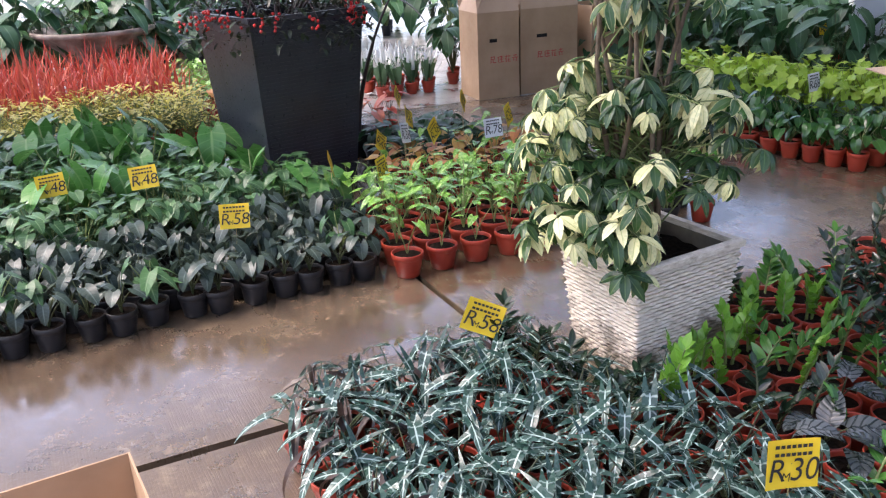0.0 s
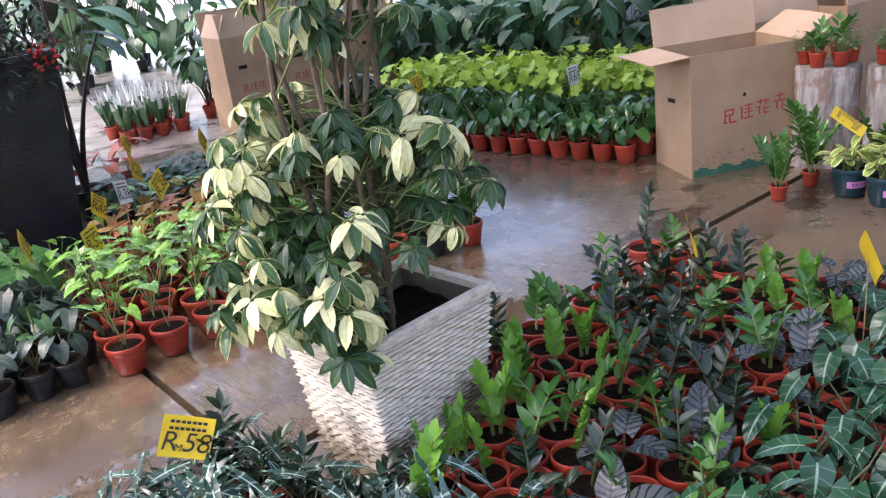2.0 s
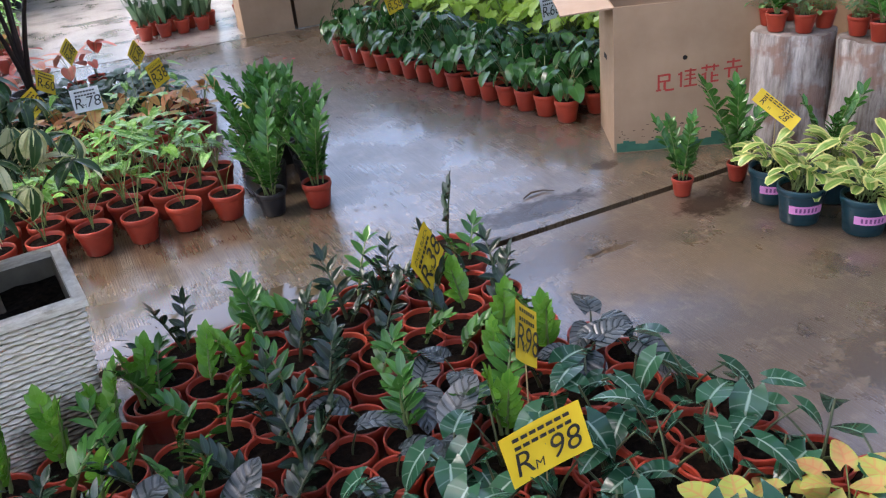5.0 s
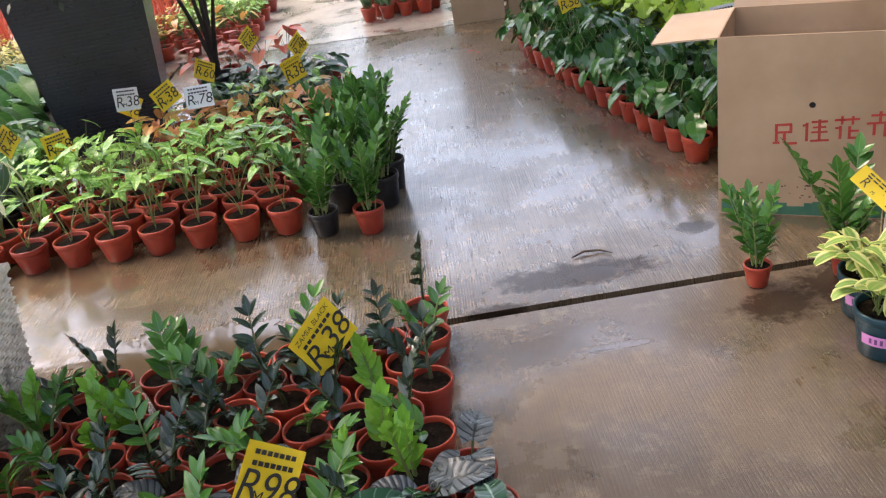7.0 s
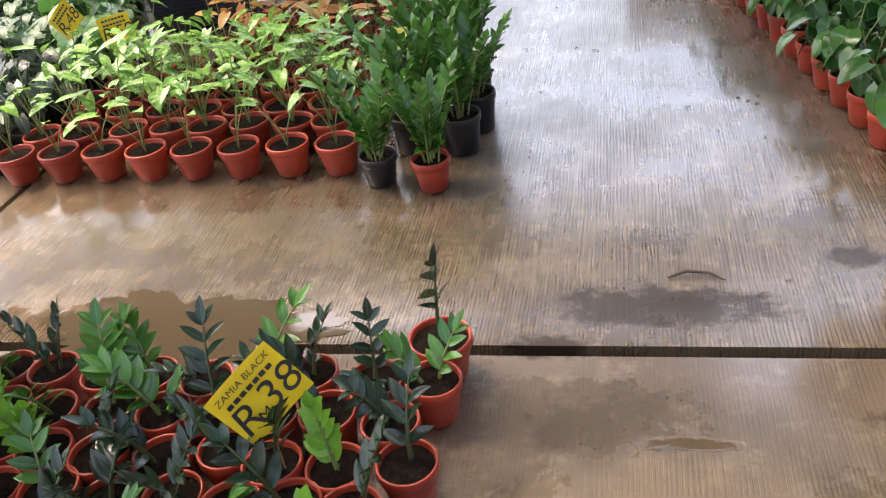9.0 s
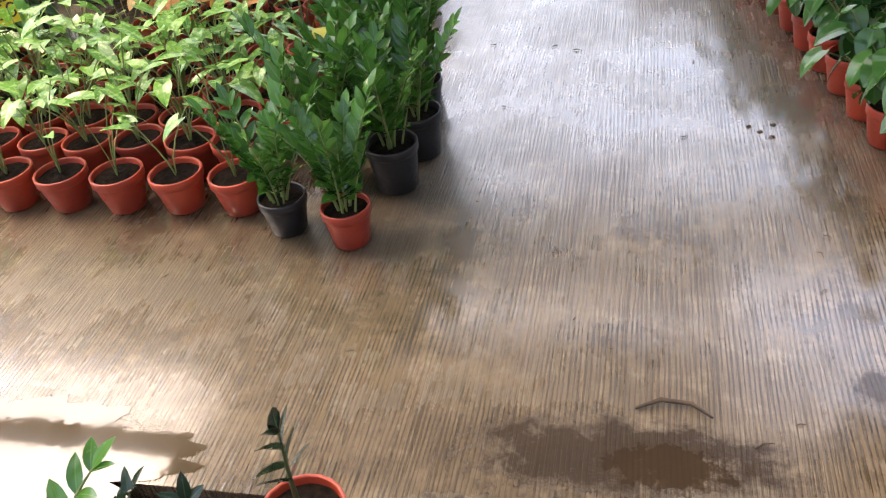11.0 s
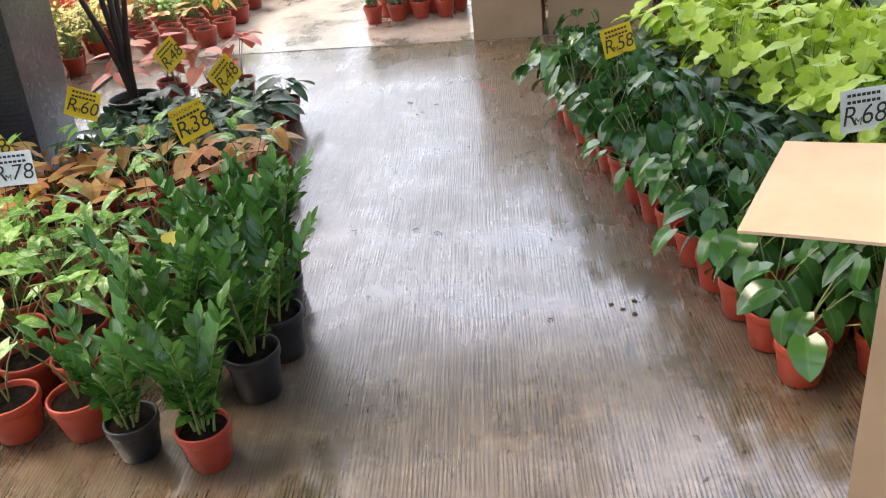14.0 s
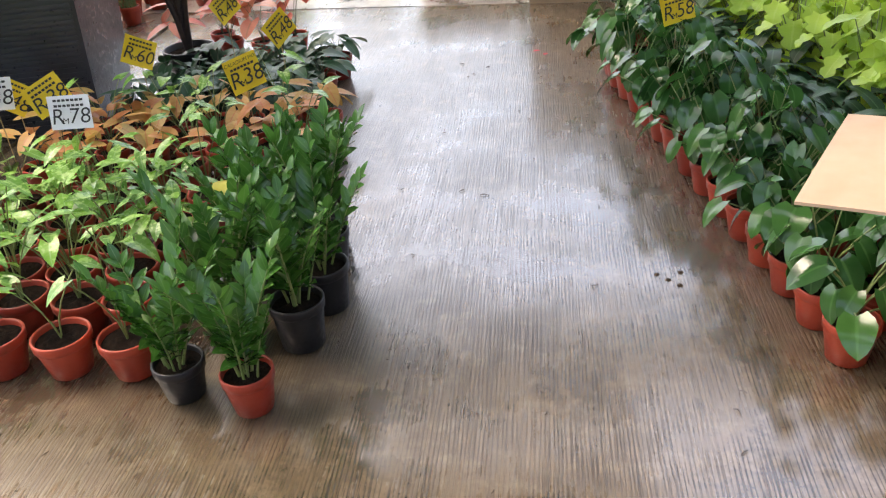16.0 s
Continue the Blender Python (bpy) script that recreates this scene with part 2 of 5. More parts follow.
M = {
    "slab_near": concrete_mat("worn_concrete", (0.075, 0.052, 0.032), (0.21, 0.152, 0.098), 0.16, 0.2, PUDDLES, DIRT, SOAKED, MUD),
    "slab_aisle": concrete_mat("broomed_concrete", (0.08, 0.054, 0.028), (0.25, 0.18, 0.105), 0.10, 1.0, PUDDLES, DIRT, SOAKED, MUD),
    "slab_far": concrete_mat("pale_concrete", (0.34, 0.31, 0.27), (0.55, 0.52, 0.48), 0.25, 0.4),
    "grout": plain_mat("dark_grit", (0.012, 0.01, 0.008), (0.03, 0.025, 0.02), 20.0, 0.8),
    "earth": plain_mat("outdoor_ground", (0.28, 0.26, 0.22), (0.42, 0.40, 0.36), 0.8, 0.8),
    "red_pot": plain_mat("red_plastic_pot", (0.27, 0.027, 0.013), (0.44, 0.056, 0.024), 7.0, 0.42, 0.08, 0.002, 0.9),
    "black_pot": plain_mat("black_plastic_pot", (0.008, 0.008, 0.009), (0.02, 0.02, 0.022), 9.0, 0.4, 0.08, 0.002),
    "blue_pot": plain_mat("dark_teal_plastic_pot", (0.006, 0.035, 0.05), (0.012, 0.06, 0.075), 6.0, 0.35, 0.05),
    "white_pot": plain_mat("white_plastic_pot", (0.55, 0.54, 0.5), (0.75, 0.74, 0.7), 6.0, 0.4, 0.05),
    "soil": plain_mat("potting_soil", (0.006, 0.004, 0.003), (0.034, 0.022, 0.014), 70.0, 0.95, 1.0, 0.02, spec=0.1),
    "pink": plain_mat("pink_paper_band", (0.62, 0.22, 0.48), (0.72, 0.32, 0.58), 6.0, 0.5, 0.05),
    "band_ink": plain_mat("dull_purple_ink", (0.16, 0.05, 0.16), (0.2, 0.08, 0.2), 6.0, 0.5, 0.05),
    "card": plain_mat("brown_cardboard", (0.31, 0.20, 0.115), (0.43, 0.29, 0.175), 3.0, 0.75, 0.12, 0.003, 0.2),
    "card_pale": plain_mat("pale_cardboard_inside", (0.42, 0.29, 0.19), (0.50, 0.36, 0.25), 3.0, 0.75, 0.1, 0.003, 0.2),
    "green_tape": plain_mat("green_damp_print", (0.02, 0.10, 0.06), (0.05, 0.17, 0.10), 12.0, 0.6),
    "red_ink": plain_mat("red_stencil_ink", (0.45, 0.03, 0.02), (0.36, 0.06, 0.04), 30.0, 0.7),
    "black_hole": plain_mat("shadowed_hole", (0.006, 0.004, 0.003), (0.012, 0.009, 0.006), 9.0, 0.9),
    "yellow": plain_mat("yellow_price_card", (0.75, 0.50, 0.012), (0.85, 0.60, 0.03), 9.0, 0.45, 0.04, 0.002, 0.3),
    "white_card": plain_mat("white_price_card", (0.68, 0.69, 0.70), (0.80, 0.80, 0.80), 9.0, 0.45, 0.04, 0.002, 0.3),
    "ink": plain_mat("black_marker_ink", (0.012, 0.012, 0.014), (0.03, 0.03, 0.03), 20.0, 0.5, 0.0),
    "stick": plain_mat("thin_bamboo_stick", (0.28, 0.2, 0.09), (0.4, 0.3, 0.15), 20.0, 0.6),
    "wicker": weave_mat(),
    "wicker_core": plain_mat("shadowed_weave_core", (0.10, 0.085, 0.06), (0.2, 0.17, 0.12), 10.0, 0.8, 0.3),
    "resin": plain_mat("charcoal_resin", (0.010, 0.012, 0.017), (0.024, 0.028, 0.037), 5.0, 0.33, 0.2),
    "bark": plain_mat("brown_woody_stem", (0.07, 0.05, 0.03), (0.19, 0.14, 0.09), 22.0, 0.75, 0.5, 0.008),
    "dark_bark": plain_mat("dark_purple_stem", (0.02, 0.012, 0.012), (0.05, 0.03, 0.028), 18.0, 0.45, 0.3),
    "stump": plain_mat("weathered_grey_log", (0.12, 0.085, 0.065), (0.42, 0.37, 0.32), 5.0, 0.85, 0.8, 0.02, 0.3),
    "log_wood": log_mat(),
    "stem": plain_mat("pale_green_stem", (0.10, 0.16, 0.04), (0.22, 0.26, 0.09), 20.0, 0.45, 0.1),
    "dark_stem": plain_mat("dark_green_stem", (0.035, 0.05, 0.02), (0.07, 0.085, 0.03), 20.0, 0.45, 0.1),
    "roof": plain_mat("grey_roof_sheet", (0.16, 0.16, 0.155), (0.26, 0.26, 0.25), 2.0, 0.5, 0.1),
    "steel": plain_mat("painted_grey_steel", (0.20, 0.20, 0.20), (0.32, 0.32, 0.31), 8.0, 0.45, 0.1, 0.003, 0.2),
    "white_panel": plain_mat("white_painted_panel", (0.6, 0.61, 0.62), (0.74, 0.75, 0.76), 3.0, 0.5, 0.08),
    "berry": plain_mat("red_berries", (0.42, 0.01, 0.012), (0.55, 0.03, 0.02), 30.0, 0.3, 0.05),
    "petal": plain_mat("fallen_red_petal", (0.5, 0.01, 0.03), (0.6, 0.03, 0.06), 30.0, 0.5),
    "litter": plain_mat("dry_brown_litter", (0.03, 0.018, 0.01), (0.10, 0.06, 0.03), 30.0, 0.8),
    "arrow": leaf_mat("silver_veined_arrow_leaf", (0.014, 0.042, 0.032), (0.05, 0.11, 0.085), (0.58, 0.74, 0.66), 0.9, 0.5, rough=0.24, nveins=5.0, midrib=0.08),
    "velvet": leaf_mat("dusky_arrow_leaf", (0.014, 0.028, 0.020), (0.058, 0.09, 0.068), (0.16, 0.22, 0.19), 0.5, 0.3, rough=0.34, nveins=6.0),
    "green": leaf_mat("mid_green_leaf", (0.02, 0.066, 0.026), (0.07, 0.175, 0.058), (0.26, 0.38, 0.2), 0.5, 0.3, rough=0.36, nveins=6.0),
    "big_green": leaf_mat("broad_green_leaf", (0.03, 0.12, 0.025), (0.09, 0.26, 0.05), (0.25, 0.4, 0.15), 0.5, 0.4, rough=0.3, nveins=6.0),
    "variegated": leaf_mat("speckled_syngonium_leaf", (0.035, 0.15, 0.025), (0.20, 0.44, 0.05), (0.34, 0.52, 0.22), 0.5, 0.3, 0.75, rough=0.3,
                           blotch=(0.36, 0.57, 0.17), nveins=5.0),
    "orange": leaf_mat("orange_caladium_leaf", (0.52, 0.17, 0.065), (0.52, 0.38, 0.10), (0.50, 0.12, 0.06), 0.55, 0.5, rough=0.42, nveins=5.0, through_light=0.3),
    "yellow_leaf": leaf_mat("yellow_pink_caladium_leaf", (0.33, 0.43, 0.06), (0.52, 0.29, 0.11), (0.56, 0.15, 0.08), 0.5, 0.75, rough=0.4, nveins=4.0, vein_lo=0.66, through_light=0.3, edge=(0.36, 0.42, 0.08), edge_at=0.74),
    "red_leaf": leaf_mat("red_caladium_leaf", (0.60, 0.07, 0.06), (0.52, 0.20, 0.10), (0.2, 0.12, 0.04), 0.5, 0.4, rough=0.42),
    "zz": leaf_mat("glossy_green_leaflet", (0.02, 0.09, 0.016), (0.085, 0.24, 0.04), (0.15, 0.3, 0.08), 0.4, 0.0, rough=0.18),
    "zz_dark": leaf_mat("dark_raven_leaflet", (0.009, 0.016, 0.012), (0.022, 0.052, 0.024), (0.06, 0.12, 0.05), 0.4, 0.0, rough=0.2),
    "zz_lime": leaf_mat("fresh_lime_leaflet", (0.10, 0.28, 0.03), (0.20, 0.42, 0.05), (0.25, 0.45, 0.08), 0.4, 0.0, rough=0.25, through_light=0.3),
    "dragon": leaf_mat("metallic_ribbed_leaf", (0.014, 0.022, 0.022), (0.13, 0.145, 0.145), (0.006, 0.013, 0.012), 0.85, 1.0, rough=0.2, nveins=7.0, through_light=0.04, vein_lo=0.6),
    "white_vein": leaf_mat("white_veined_shield_leaf", (0.010, 0.048, 0.026), (0.036, 0.12, 0.055), (0.36, 0.52, 0.40), 0.7, 0.5, rough=0.15, nveins=4.0, vein_lo=0.9, midrib=0.04),
    "philo": leaf_mat("glossy_heart_leaf", (0.012, 0.06, 0.016), (0.055, 0.165, 0.035), (0.10, 0.24, 0.07), 0.4, 0.04, rough=0.15, nveins=6.0),
    "strap": leaf_mat("dark_lance_leaf", (0.012, 0.045, 0.018), (0.035, 0.11, 0.038), (0.12, 0.22, 0.12), 0.4, 0.08, rough=0.42),
    "lime": leaf_mat("lime_lobed_leaf", (0.26, 0.44, 0.035), (0.42, 0.58, 0.07), (0.46, 0.6, 0.12), 0.5, 0.2, rough=0.36, through_light=0.3),
    "schef": leaf_mat("cream_variegated_leaflet", (0.025, 0.075, 0.02), (0.06, 0.14, 0.035), (0.50, 0.52, 0.26), 0.15, 0.0, edge=(0.74, 0.72, 0.34), edge_at=0.84, rough=0.3),
    "schef_cream": leaf_mat("cream_leaflet", (0.76, 0.74, 0.33), (0.86, 0.85, 0.52), (0.34, 0.42, 0.12), 0.55, 0.0, rough=0.32, blotch=(0.16, 0.28, 0.07), spots=0.22),
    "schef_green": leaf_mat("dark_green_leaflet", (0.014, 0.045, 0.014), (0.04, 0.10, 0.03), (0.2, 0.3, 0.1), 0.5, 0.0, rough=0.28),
    "rosette": leaf_mat("yellow_edged_leaf", (0.13, 0.27, 0.04), (0.28, 0.42, 0.08), (0.45, 0.55, 0.15), 0.4, 0.0, edge=(0.66, 0.64, 0.24), edge_at=0.55, rough=0.32),
    "bushy": leaf_mat("small_succulent_leaf", (0.04, 0.10, 0.03), (0.12, 0.22, 0.07), rough=0.4),
    "red_grass": leaf_mat("crimson_blade", (0.42, 0.03, 0.03), (0.50, 0.13, 0.07), rough=0.4, through_light=0.3),
    "gold": leaf_mat("golden_leaf", (0.48, 0.40, 0.04), (0.55, 0.52, 0.10), rough=0.4, through_light=0.3),
    "sanse": leaf_mat("upright_grey_green_leaf", (0.05, 0.12, 0.05), (0.12, 0.22, 0.11), rough=0.35),
    "pale_flower": plain_mat("white_flower", (0.68, 0.70, 0.66), (0.8, 0.8, 0.78), 9.0, 0.5),
    "dark_bush": leaf_mat("dark_bush_leaf", (0.012, 0.02, 0.012), (0.035, 0.05, 0.025), rough=0.35),
    "withered": leaf_mat("withered_dark_leaf", (0.018, 0.010, 0.007), (0.05, 0.028, 0.018), (0.10, 0.07, 0.05), 0.5, 0.3, rough=0.4, through_light=0.05),
    "tag_black": plain_mat("black_wet_leaf", (0.012, 0.016, 0.014), (0.03, 0.036, 0.03), 9.0, 0.35),
}

# ---- mesh helpers ----
R = random.Random(7)


class Shape:
    """Collects vertices, faces, leaf coordinates and material slots into one mesh."""

    def __init__(self):
        self.v, self.f, self.uv, self.mi = [], [], [], []

    def grid(self, rows, uvs, slot=0, close=False):
        o, nc = len(self.v), len(rows[0])
        for r in rows:
            self.v.extend(tuple(p) for p in r)
        flat = [p for r in uvs for p in r] if uvs else None
        for i in range(len(rows) - 1):
            for j in range(nc if close else nc - 1):
                a, b = i * nc + j, i * nc + (j + 1) % nc
                q = (a, b, b + nc, a + nc)
                self.f.append(tuple(o + k for k in q))
                self.uv.extend([flat[k] for k in q] if flat else [(0.75, 0.5)] * 4)
                self.mi.append(slot)

    def face(self, pts, slot=0):
        o = len(self.v)
        self.v.extend(tuple(p) for p in pts)
        self.f.append(tuple(range(o, o + len(pts))))
        self.uv.extend([(0.75, 0.5)] * len(pts))
        self.mi.append(slot)

    def tube(self, pts, radii, sides=5, slot=0, cap=True):
        rows = []
        for i, p in enumerate(pts):
            d = Vector(pts[min(i + 1, len(pts) - 1)]) - Vector(pts[max(i - 1, 0)])
            d = d.normalized() if d.length else Vector((0, 0, 1))
            s = d.cross(Vector((0.31, 0.95, 0.11))).normalized()
            t = d.cross(s)
            rows.append([Vector(p) + radii[i] * (math.cos(a) * s + math.sin(a) * t) for a in (2 * math.pi * k / sides for k in range(sides))])
        self.grid(rows, None, slot, True)
        if cap:
            self.face(rows[-1], slot)
            self.face(rows[0][::-1], slot)

    def lathe(self, profile, sides=18, slot=0, wob=None):
        rows = []
        for r, z in profile:
            rows.append([Vector((r * math.cos(a) * (wob(a, z) if wob else 1), r * math.sin(a) * (wob(a, z) if wob else 1), z))
                         for a in (2 * math.pi * k / sides for k in range(sides))])
        self.grid(rows, None, slot, True)

    def box(self, lo, hi, slot=0, m=None):
        c = [Vector((x, y, z)) for z in (lo[2], hi[2]) for y in (lo[1], hi[1]) for x in (lo[0], hi[0])]
        if m is not None:
            c = [m @ p for p in c]
        for q in ((0, 2, 3, 1), (4, 5, 7, 6), (0, 1, 5, 4), (2, 6, 7, 3), (0, 4, 6, 2), (1, 3, 7, 5)):
            self.face([c[k] for k in q], slot)

    def moved(self, other, m):
        o = len(self.v)
        self.v.extend(tuple(m @ Vector(p)) for p in other.v)
        self.f.extend(tuple(o + k for k in q) for q in other.f)
        self.uv.extend(other.uv)
        self.mi.extend(other.mi)

    def mesh(self, name, mats, smooth=True):
        me = bpy.data.meshes.new(name)
        me.from_pydata(self.v, [], self.f)
        layer = me.uv_layers.new(name="leaf")
        layer.data.foreach_set("uv", [c for p in self.uv for c in p])
        for m in mats:
            me.materials.append(M[m])
        me.polygons.foreach_set("material_index", self.mi)
        me.polygons.foreach_set("use_smooth", [smooth] * len(self.f))
        me.update()
        return me


def part(name, me, parent, m=None, label=""):
    ob = new(name, me)
    ob.parent = parent
    if m is not None:
        ob.matrix_local = m
    return tagged(ob, label)


def thing(name, m, label, category, group="", kind=""):
    root = new(name)
    root.empty_display_size = 0.05
    root.matrix_world = m
    return tagged(root, label, category, group, kind)


def rounded(bm_size, bevel, mats, name):
    """A box of that size standing on z = 0 with bevelled edges."""
    bm = bmesh.new()
    bmesh.ops.create_cube(bm, size=1.0)
    for v in bm.verts:
        v.co = Vector((v.co.x * bm_size[0], v.co.y * bm_size[1], (v.co.z + 0.5) * bm_size[2]))
    bmesh.ops.bevel(bm, geom=list(bm.edges), offset=bevel, segments=2, affect="EDGES")
    me = bpy.data.meshes.new(name)
    bm.to_mesh(me)
    bm.free()
    for m in mats:
        me.materials.append(M[m])
    return me


# ---- leaves ----


def blade(sh, at, yaw, pitch, length, width, form="oval", droop=0.6, fold=0.15, lobe=0.0, slot=0, nu=4, nv=6, rib=0.0, twist=0.0):
    """One leaf blade that starts at a point, heads outward and bends down towards its tip."""
    ca, sa = math.cos(yaw), math.sin(yaw)
    x, z, rows, uvs = 0.0, 0.0, [], []
    for i in range(nv + 1):
        v = i / nv
        a = pitch - droop * v
        if i:
            x += math.cos(a) * length / nv
            z += math.sin(a) * length / nv
        if form == "oval":
            w = math.sin(math.pi * min(1.0, 0.04 + 0.96 * v) ** 0.85) ** 0.75
        elif form == "heart":
            w = min(1.0, 0.5 + 2.0 * v) * (1 - v ** 2.1) ** 0.75
        elif form == "arrow":
            w = min(1.0, 0.62 + 1.3 * v) * (1 - v ** 1.6) ** 0.95
        elif form == "strap":
            w = min(1.0, 3.5 * v + 0.3) * (1 - v ** 3) ** 0.7
        elif form == "paddle":
            w = 0.25 + 0.75 * math.sin(math.pi * (0.02 + 0.94 * v) ** 1.7)
        else:
            w = (0.55 + 0.9 * v) * (1 - v ** 2) ** 0.7 * (1 + 0.34 * math.cos(v * 15.0))
        w = max(w, 0.02) * width / 2
        row, ur = [], []
        for j in range(nu + 1):
            u = 2 * j / nu - 1
            back = lobe * length * abs(u) ** 1.3 * (1 - v) ** 2
            s = u * w
            up = fold * abs(s) + rib * math.sin(v * 8 * math.pi) * (1 - abs(u)) * 0.02 + twist * s * v
            lx = x - back * math.cos(a) - up * math.sin(a)
            lz = z - back * math.sin(a) + up * math.cos(a)
            row.append((at[0] + ca * lx - sa * s, at[1] + sa * lx + ca * s, at[2] + lz))
            ur.append(((u + 1) / 2, v))
        rows.append(row)
        uvs.append(ur)
    sh.grid(rows, uvs, slot)


def leaf_mesh(name, mats, length, width, form, rise, lean, pitch, droop, lobe, fold=0.15, stalk=0.0025, nu=4, nv=6, rib=0.0):
    """A stalk that leans outward along x, and the blade at its end."""
    sh = Shape()
    pts = [(lean * (k / 4) ** 1.6, 0.0, rise * (k / 4) ** 0.9) for k in range(5)]
    sh.tube(pts, [stalk * (1.3 - 0.12 * k) for k in range(5)], 4, 1, False)
    blade(sh, pts[-1], 0.0, pitch, length, width, form, droop, fold, lobe, 0, nu, nv, rib, R.uniform(-0.3, 0.3))
    return sh.mesh(name, mats)


def leaf_family(mats, count, length, width, form, rise, lean, pitch, droop, lobe, **kw):
    out = []
    for _ in range(count):
        u = R.uniform
        out.append(leaf_mesh("leaf", mats, length * u(0.8, 1.15), width * u(0.85, 1.15), form, rise * u(0.6, 1.15), lean * u(0.5, 1.5),
                             pitch + u(-0.6, 0.5), droop * u(0.6, 1.4), lobe, **kw))
    return out


def frond_mesh(mats, length, pairs, leaflet, arch, lean, width=0.42, spread=(0.6, 0.95), start=0.22):
    """A fleshy stem with paired oval leaflets that point up along its upper part."""
    sh = Shape()
    pts, p, a = [], Vector((0, 0, 0)), math.pi / 2 - lean
    n = 9
    for k in range(n + 1):
        pts.append(p.copy())
        p = p + Vector((math.cos(a), 0, math.sin(a))) * length / n
        a -= arch / n
    sh.tube(pts, [0.0058 * (1.15 - 0.09 * k) for k in range(n + 1)], 5, 1)
    for k in range(pairs):
        f = start + (0.97 - start) * k / max(1, pairs - 1)
        i = min(int(f * n), n - 1)
        d = (pts[i + 1] - pts[i]).normalized()
        face = Vector((-d.z, 0, d.x))
        size = leaflet * (0.72 + 0.45 * math.sin(math.pi * min(1, 0.15 + f * 0.75)))
        for side in (-1, 1):
            g = min(f + R.uniform(-0.02, 0.02), 0.99)
            q = pts[i].lerp(pts[i + 1], g * n - i)
            th = R.uniform(*spread) * (1.0 - 0.35 * f)
            out = (d * math.cos(th) + Vector((0, side, 0)) * math.sin(th) + face * R.uniform(0.05, 0.4)).normalized()
            up = (face * R.uniform(0.6, 1.0) + d * R.uniform(0.35, 1.0) - Vector((0, side, 0)) * R.uniform(-0.1, 0.35))
            up = (up - out * up.dot(out)).normalized()
            y = up.cross(out)
            m = Matrix(((out.x, y.x, up.x, q.x), (out.y, y.y, up.y, q.y), (out.z, y.z, up.z, q.z), (0, 0, 0, 1)))
            sub = Shape()
            blade(sub, (0, 0, 0), 0, R.uniform(-0.05, 0.2), size * R.uniform(0.88, 1.1), size * width * R.uniform(0.9, 1.1), "oval", R.uniform(0.1, 0.6), 0.28, 0, 0, 2, 5)
            sh.moved(sub, m)
    blade(sh, tuple(pts[-1]), 0, a + 0.2, leaflet, leaflet * width, "oval", 0.2, 0.25, 0, 0, 2, 4)
    return sh.mesh("frond", mats)


def clump_mesh(mats, count, length, width, form, rise, lean, pitch, droop, lobe, spread=1.0, stalk=0.002, nu=2, nv=4, slots=(0,), jitter=0.0, stalk_slot=None):
    """Many leaves round one crown, as one mesh."""
    sh = Shape()
    ss = len(mats) - 1 if stalk_slot is None else stalk_slot
    for k in range(count):
        yaw = 2.4 * k + R.uniform(-0.4, 0.4)
        h = rise * R.uniform(0.3, 1.1)
        out = lean * R.uniform(0.3, 1.2) * spread
        b = (R.uniform(-jitter, jitter), R.uniform(-jitter, jitter), 0)
        e = (b[0] + out * math.cos(yaw), b[1] + out * math.sin(yaw), h)
        if stalk:
            sh.tube([b, (b[0] * 0.6 + e[0] * 0.4, b[1] * 0.6 + e[1] * 0.4, h * 0.62), e], [stalk * 1.3, stalk, stalk * 0.8], 3, ss, False)
        blade(sh, e, yaw + R.uniform(-0.5, 0.5), pitch + R.uniform(-0.5, 0.4), length * R.uniform(0.75, 1.2), width * R.uniform(0.8, 1.2), form, droop * R.uniform(0.5, 1.5), 0.15, lobe,
              R.choice(slots), nu, nv)
    return sh.mesh("foliage", mats)


# ---- pots ----


def pot_mesh(mat, r, h, lip=0.012, sides=18, taper=0.72, feet=False):
    sh = Shape()
    rb = r * taper
    prof = [(0.0, 0.002), (rb * 0.9, 0.002), (rb, 0.006), (r * 0.955, h - lip * 1.6), (r * 0.96, h - lip * 1.5), (r * 1.02, h - lip * 1.4), (r * 1.03, h - 0.002), (r * 1.01, h),
            (r * 0.95, h), (r * 0.93, h - 0.004), (r * 0.86, h * 0.6)]
    sh.lathe(prof, sides)
    return sh.mesh("pot", [mat])


def soil_mesh(r, z):
    sh = Shape()
    rows = []
    for i, f in enumerate((0.0, 0.4, 0.75, 1.0)):
        rows.append([(r * f * math.cos(a), r * f * math.sin(a), z + (0.006 * R.uniform(-1, 1) if f < 1 else 0) + 0.006 * (1 - f)) for a in (2 * math.pi * k / 12 for k in range(12))])
    sh.grid(rows, None, 0, True)
    return sh.mesh("soil", ["soil"])


POTS = {}
for key, mat, r, h, taper in (("red", "red_pot", 0.066, 0.122, 0.74), ("red_small", "red_pot", 0.045, 0.082, 0.74), ("black", "black_pot", 0.066, 0.115, 0.76),
                              ("blue", "blue_pot", 0.088, 0.15, 0.8), ("white", "white_pot", 0.06, 0.11, 0.78), ("red_wide", "red_pot", 0.078, 0.125, 0.72), ("black_tall", "black_pot", 0.075, 0.15, 0.8)):
    POTS[key] = (pot_mesh(mat, r, h, 0.019 if r > 0.05 else 0.011, 20 if r > 0.05 else 14, taper), soil_mesh(r * 0.92, h * 0.86), h * 0.86, r)


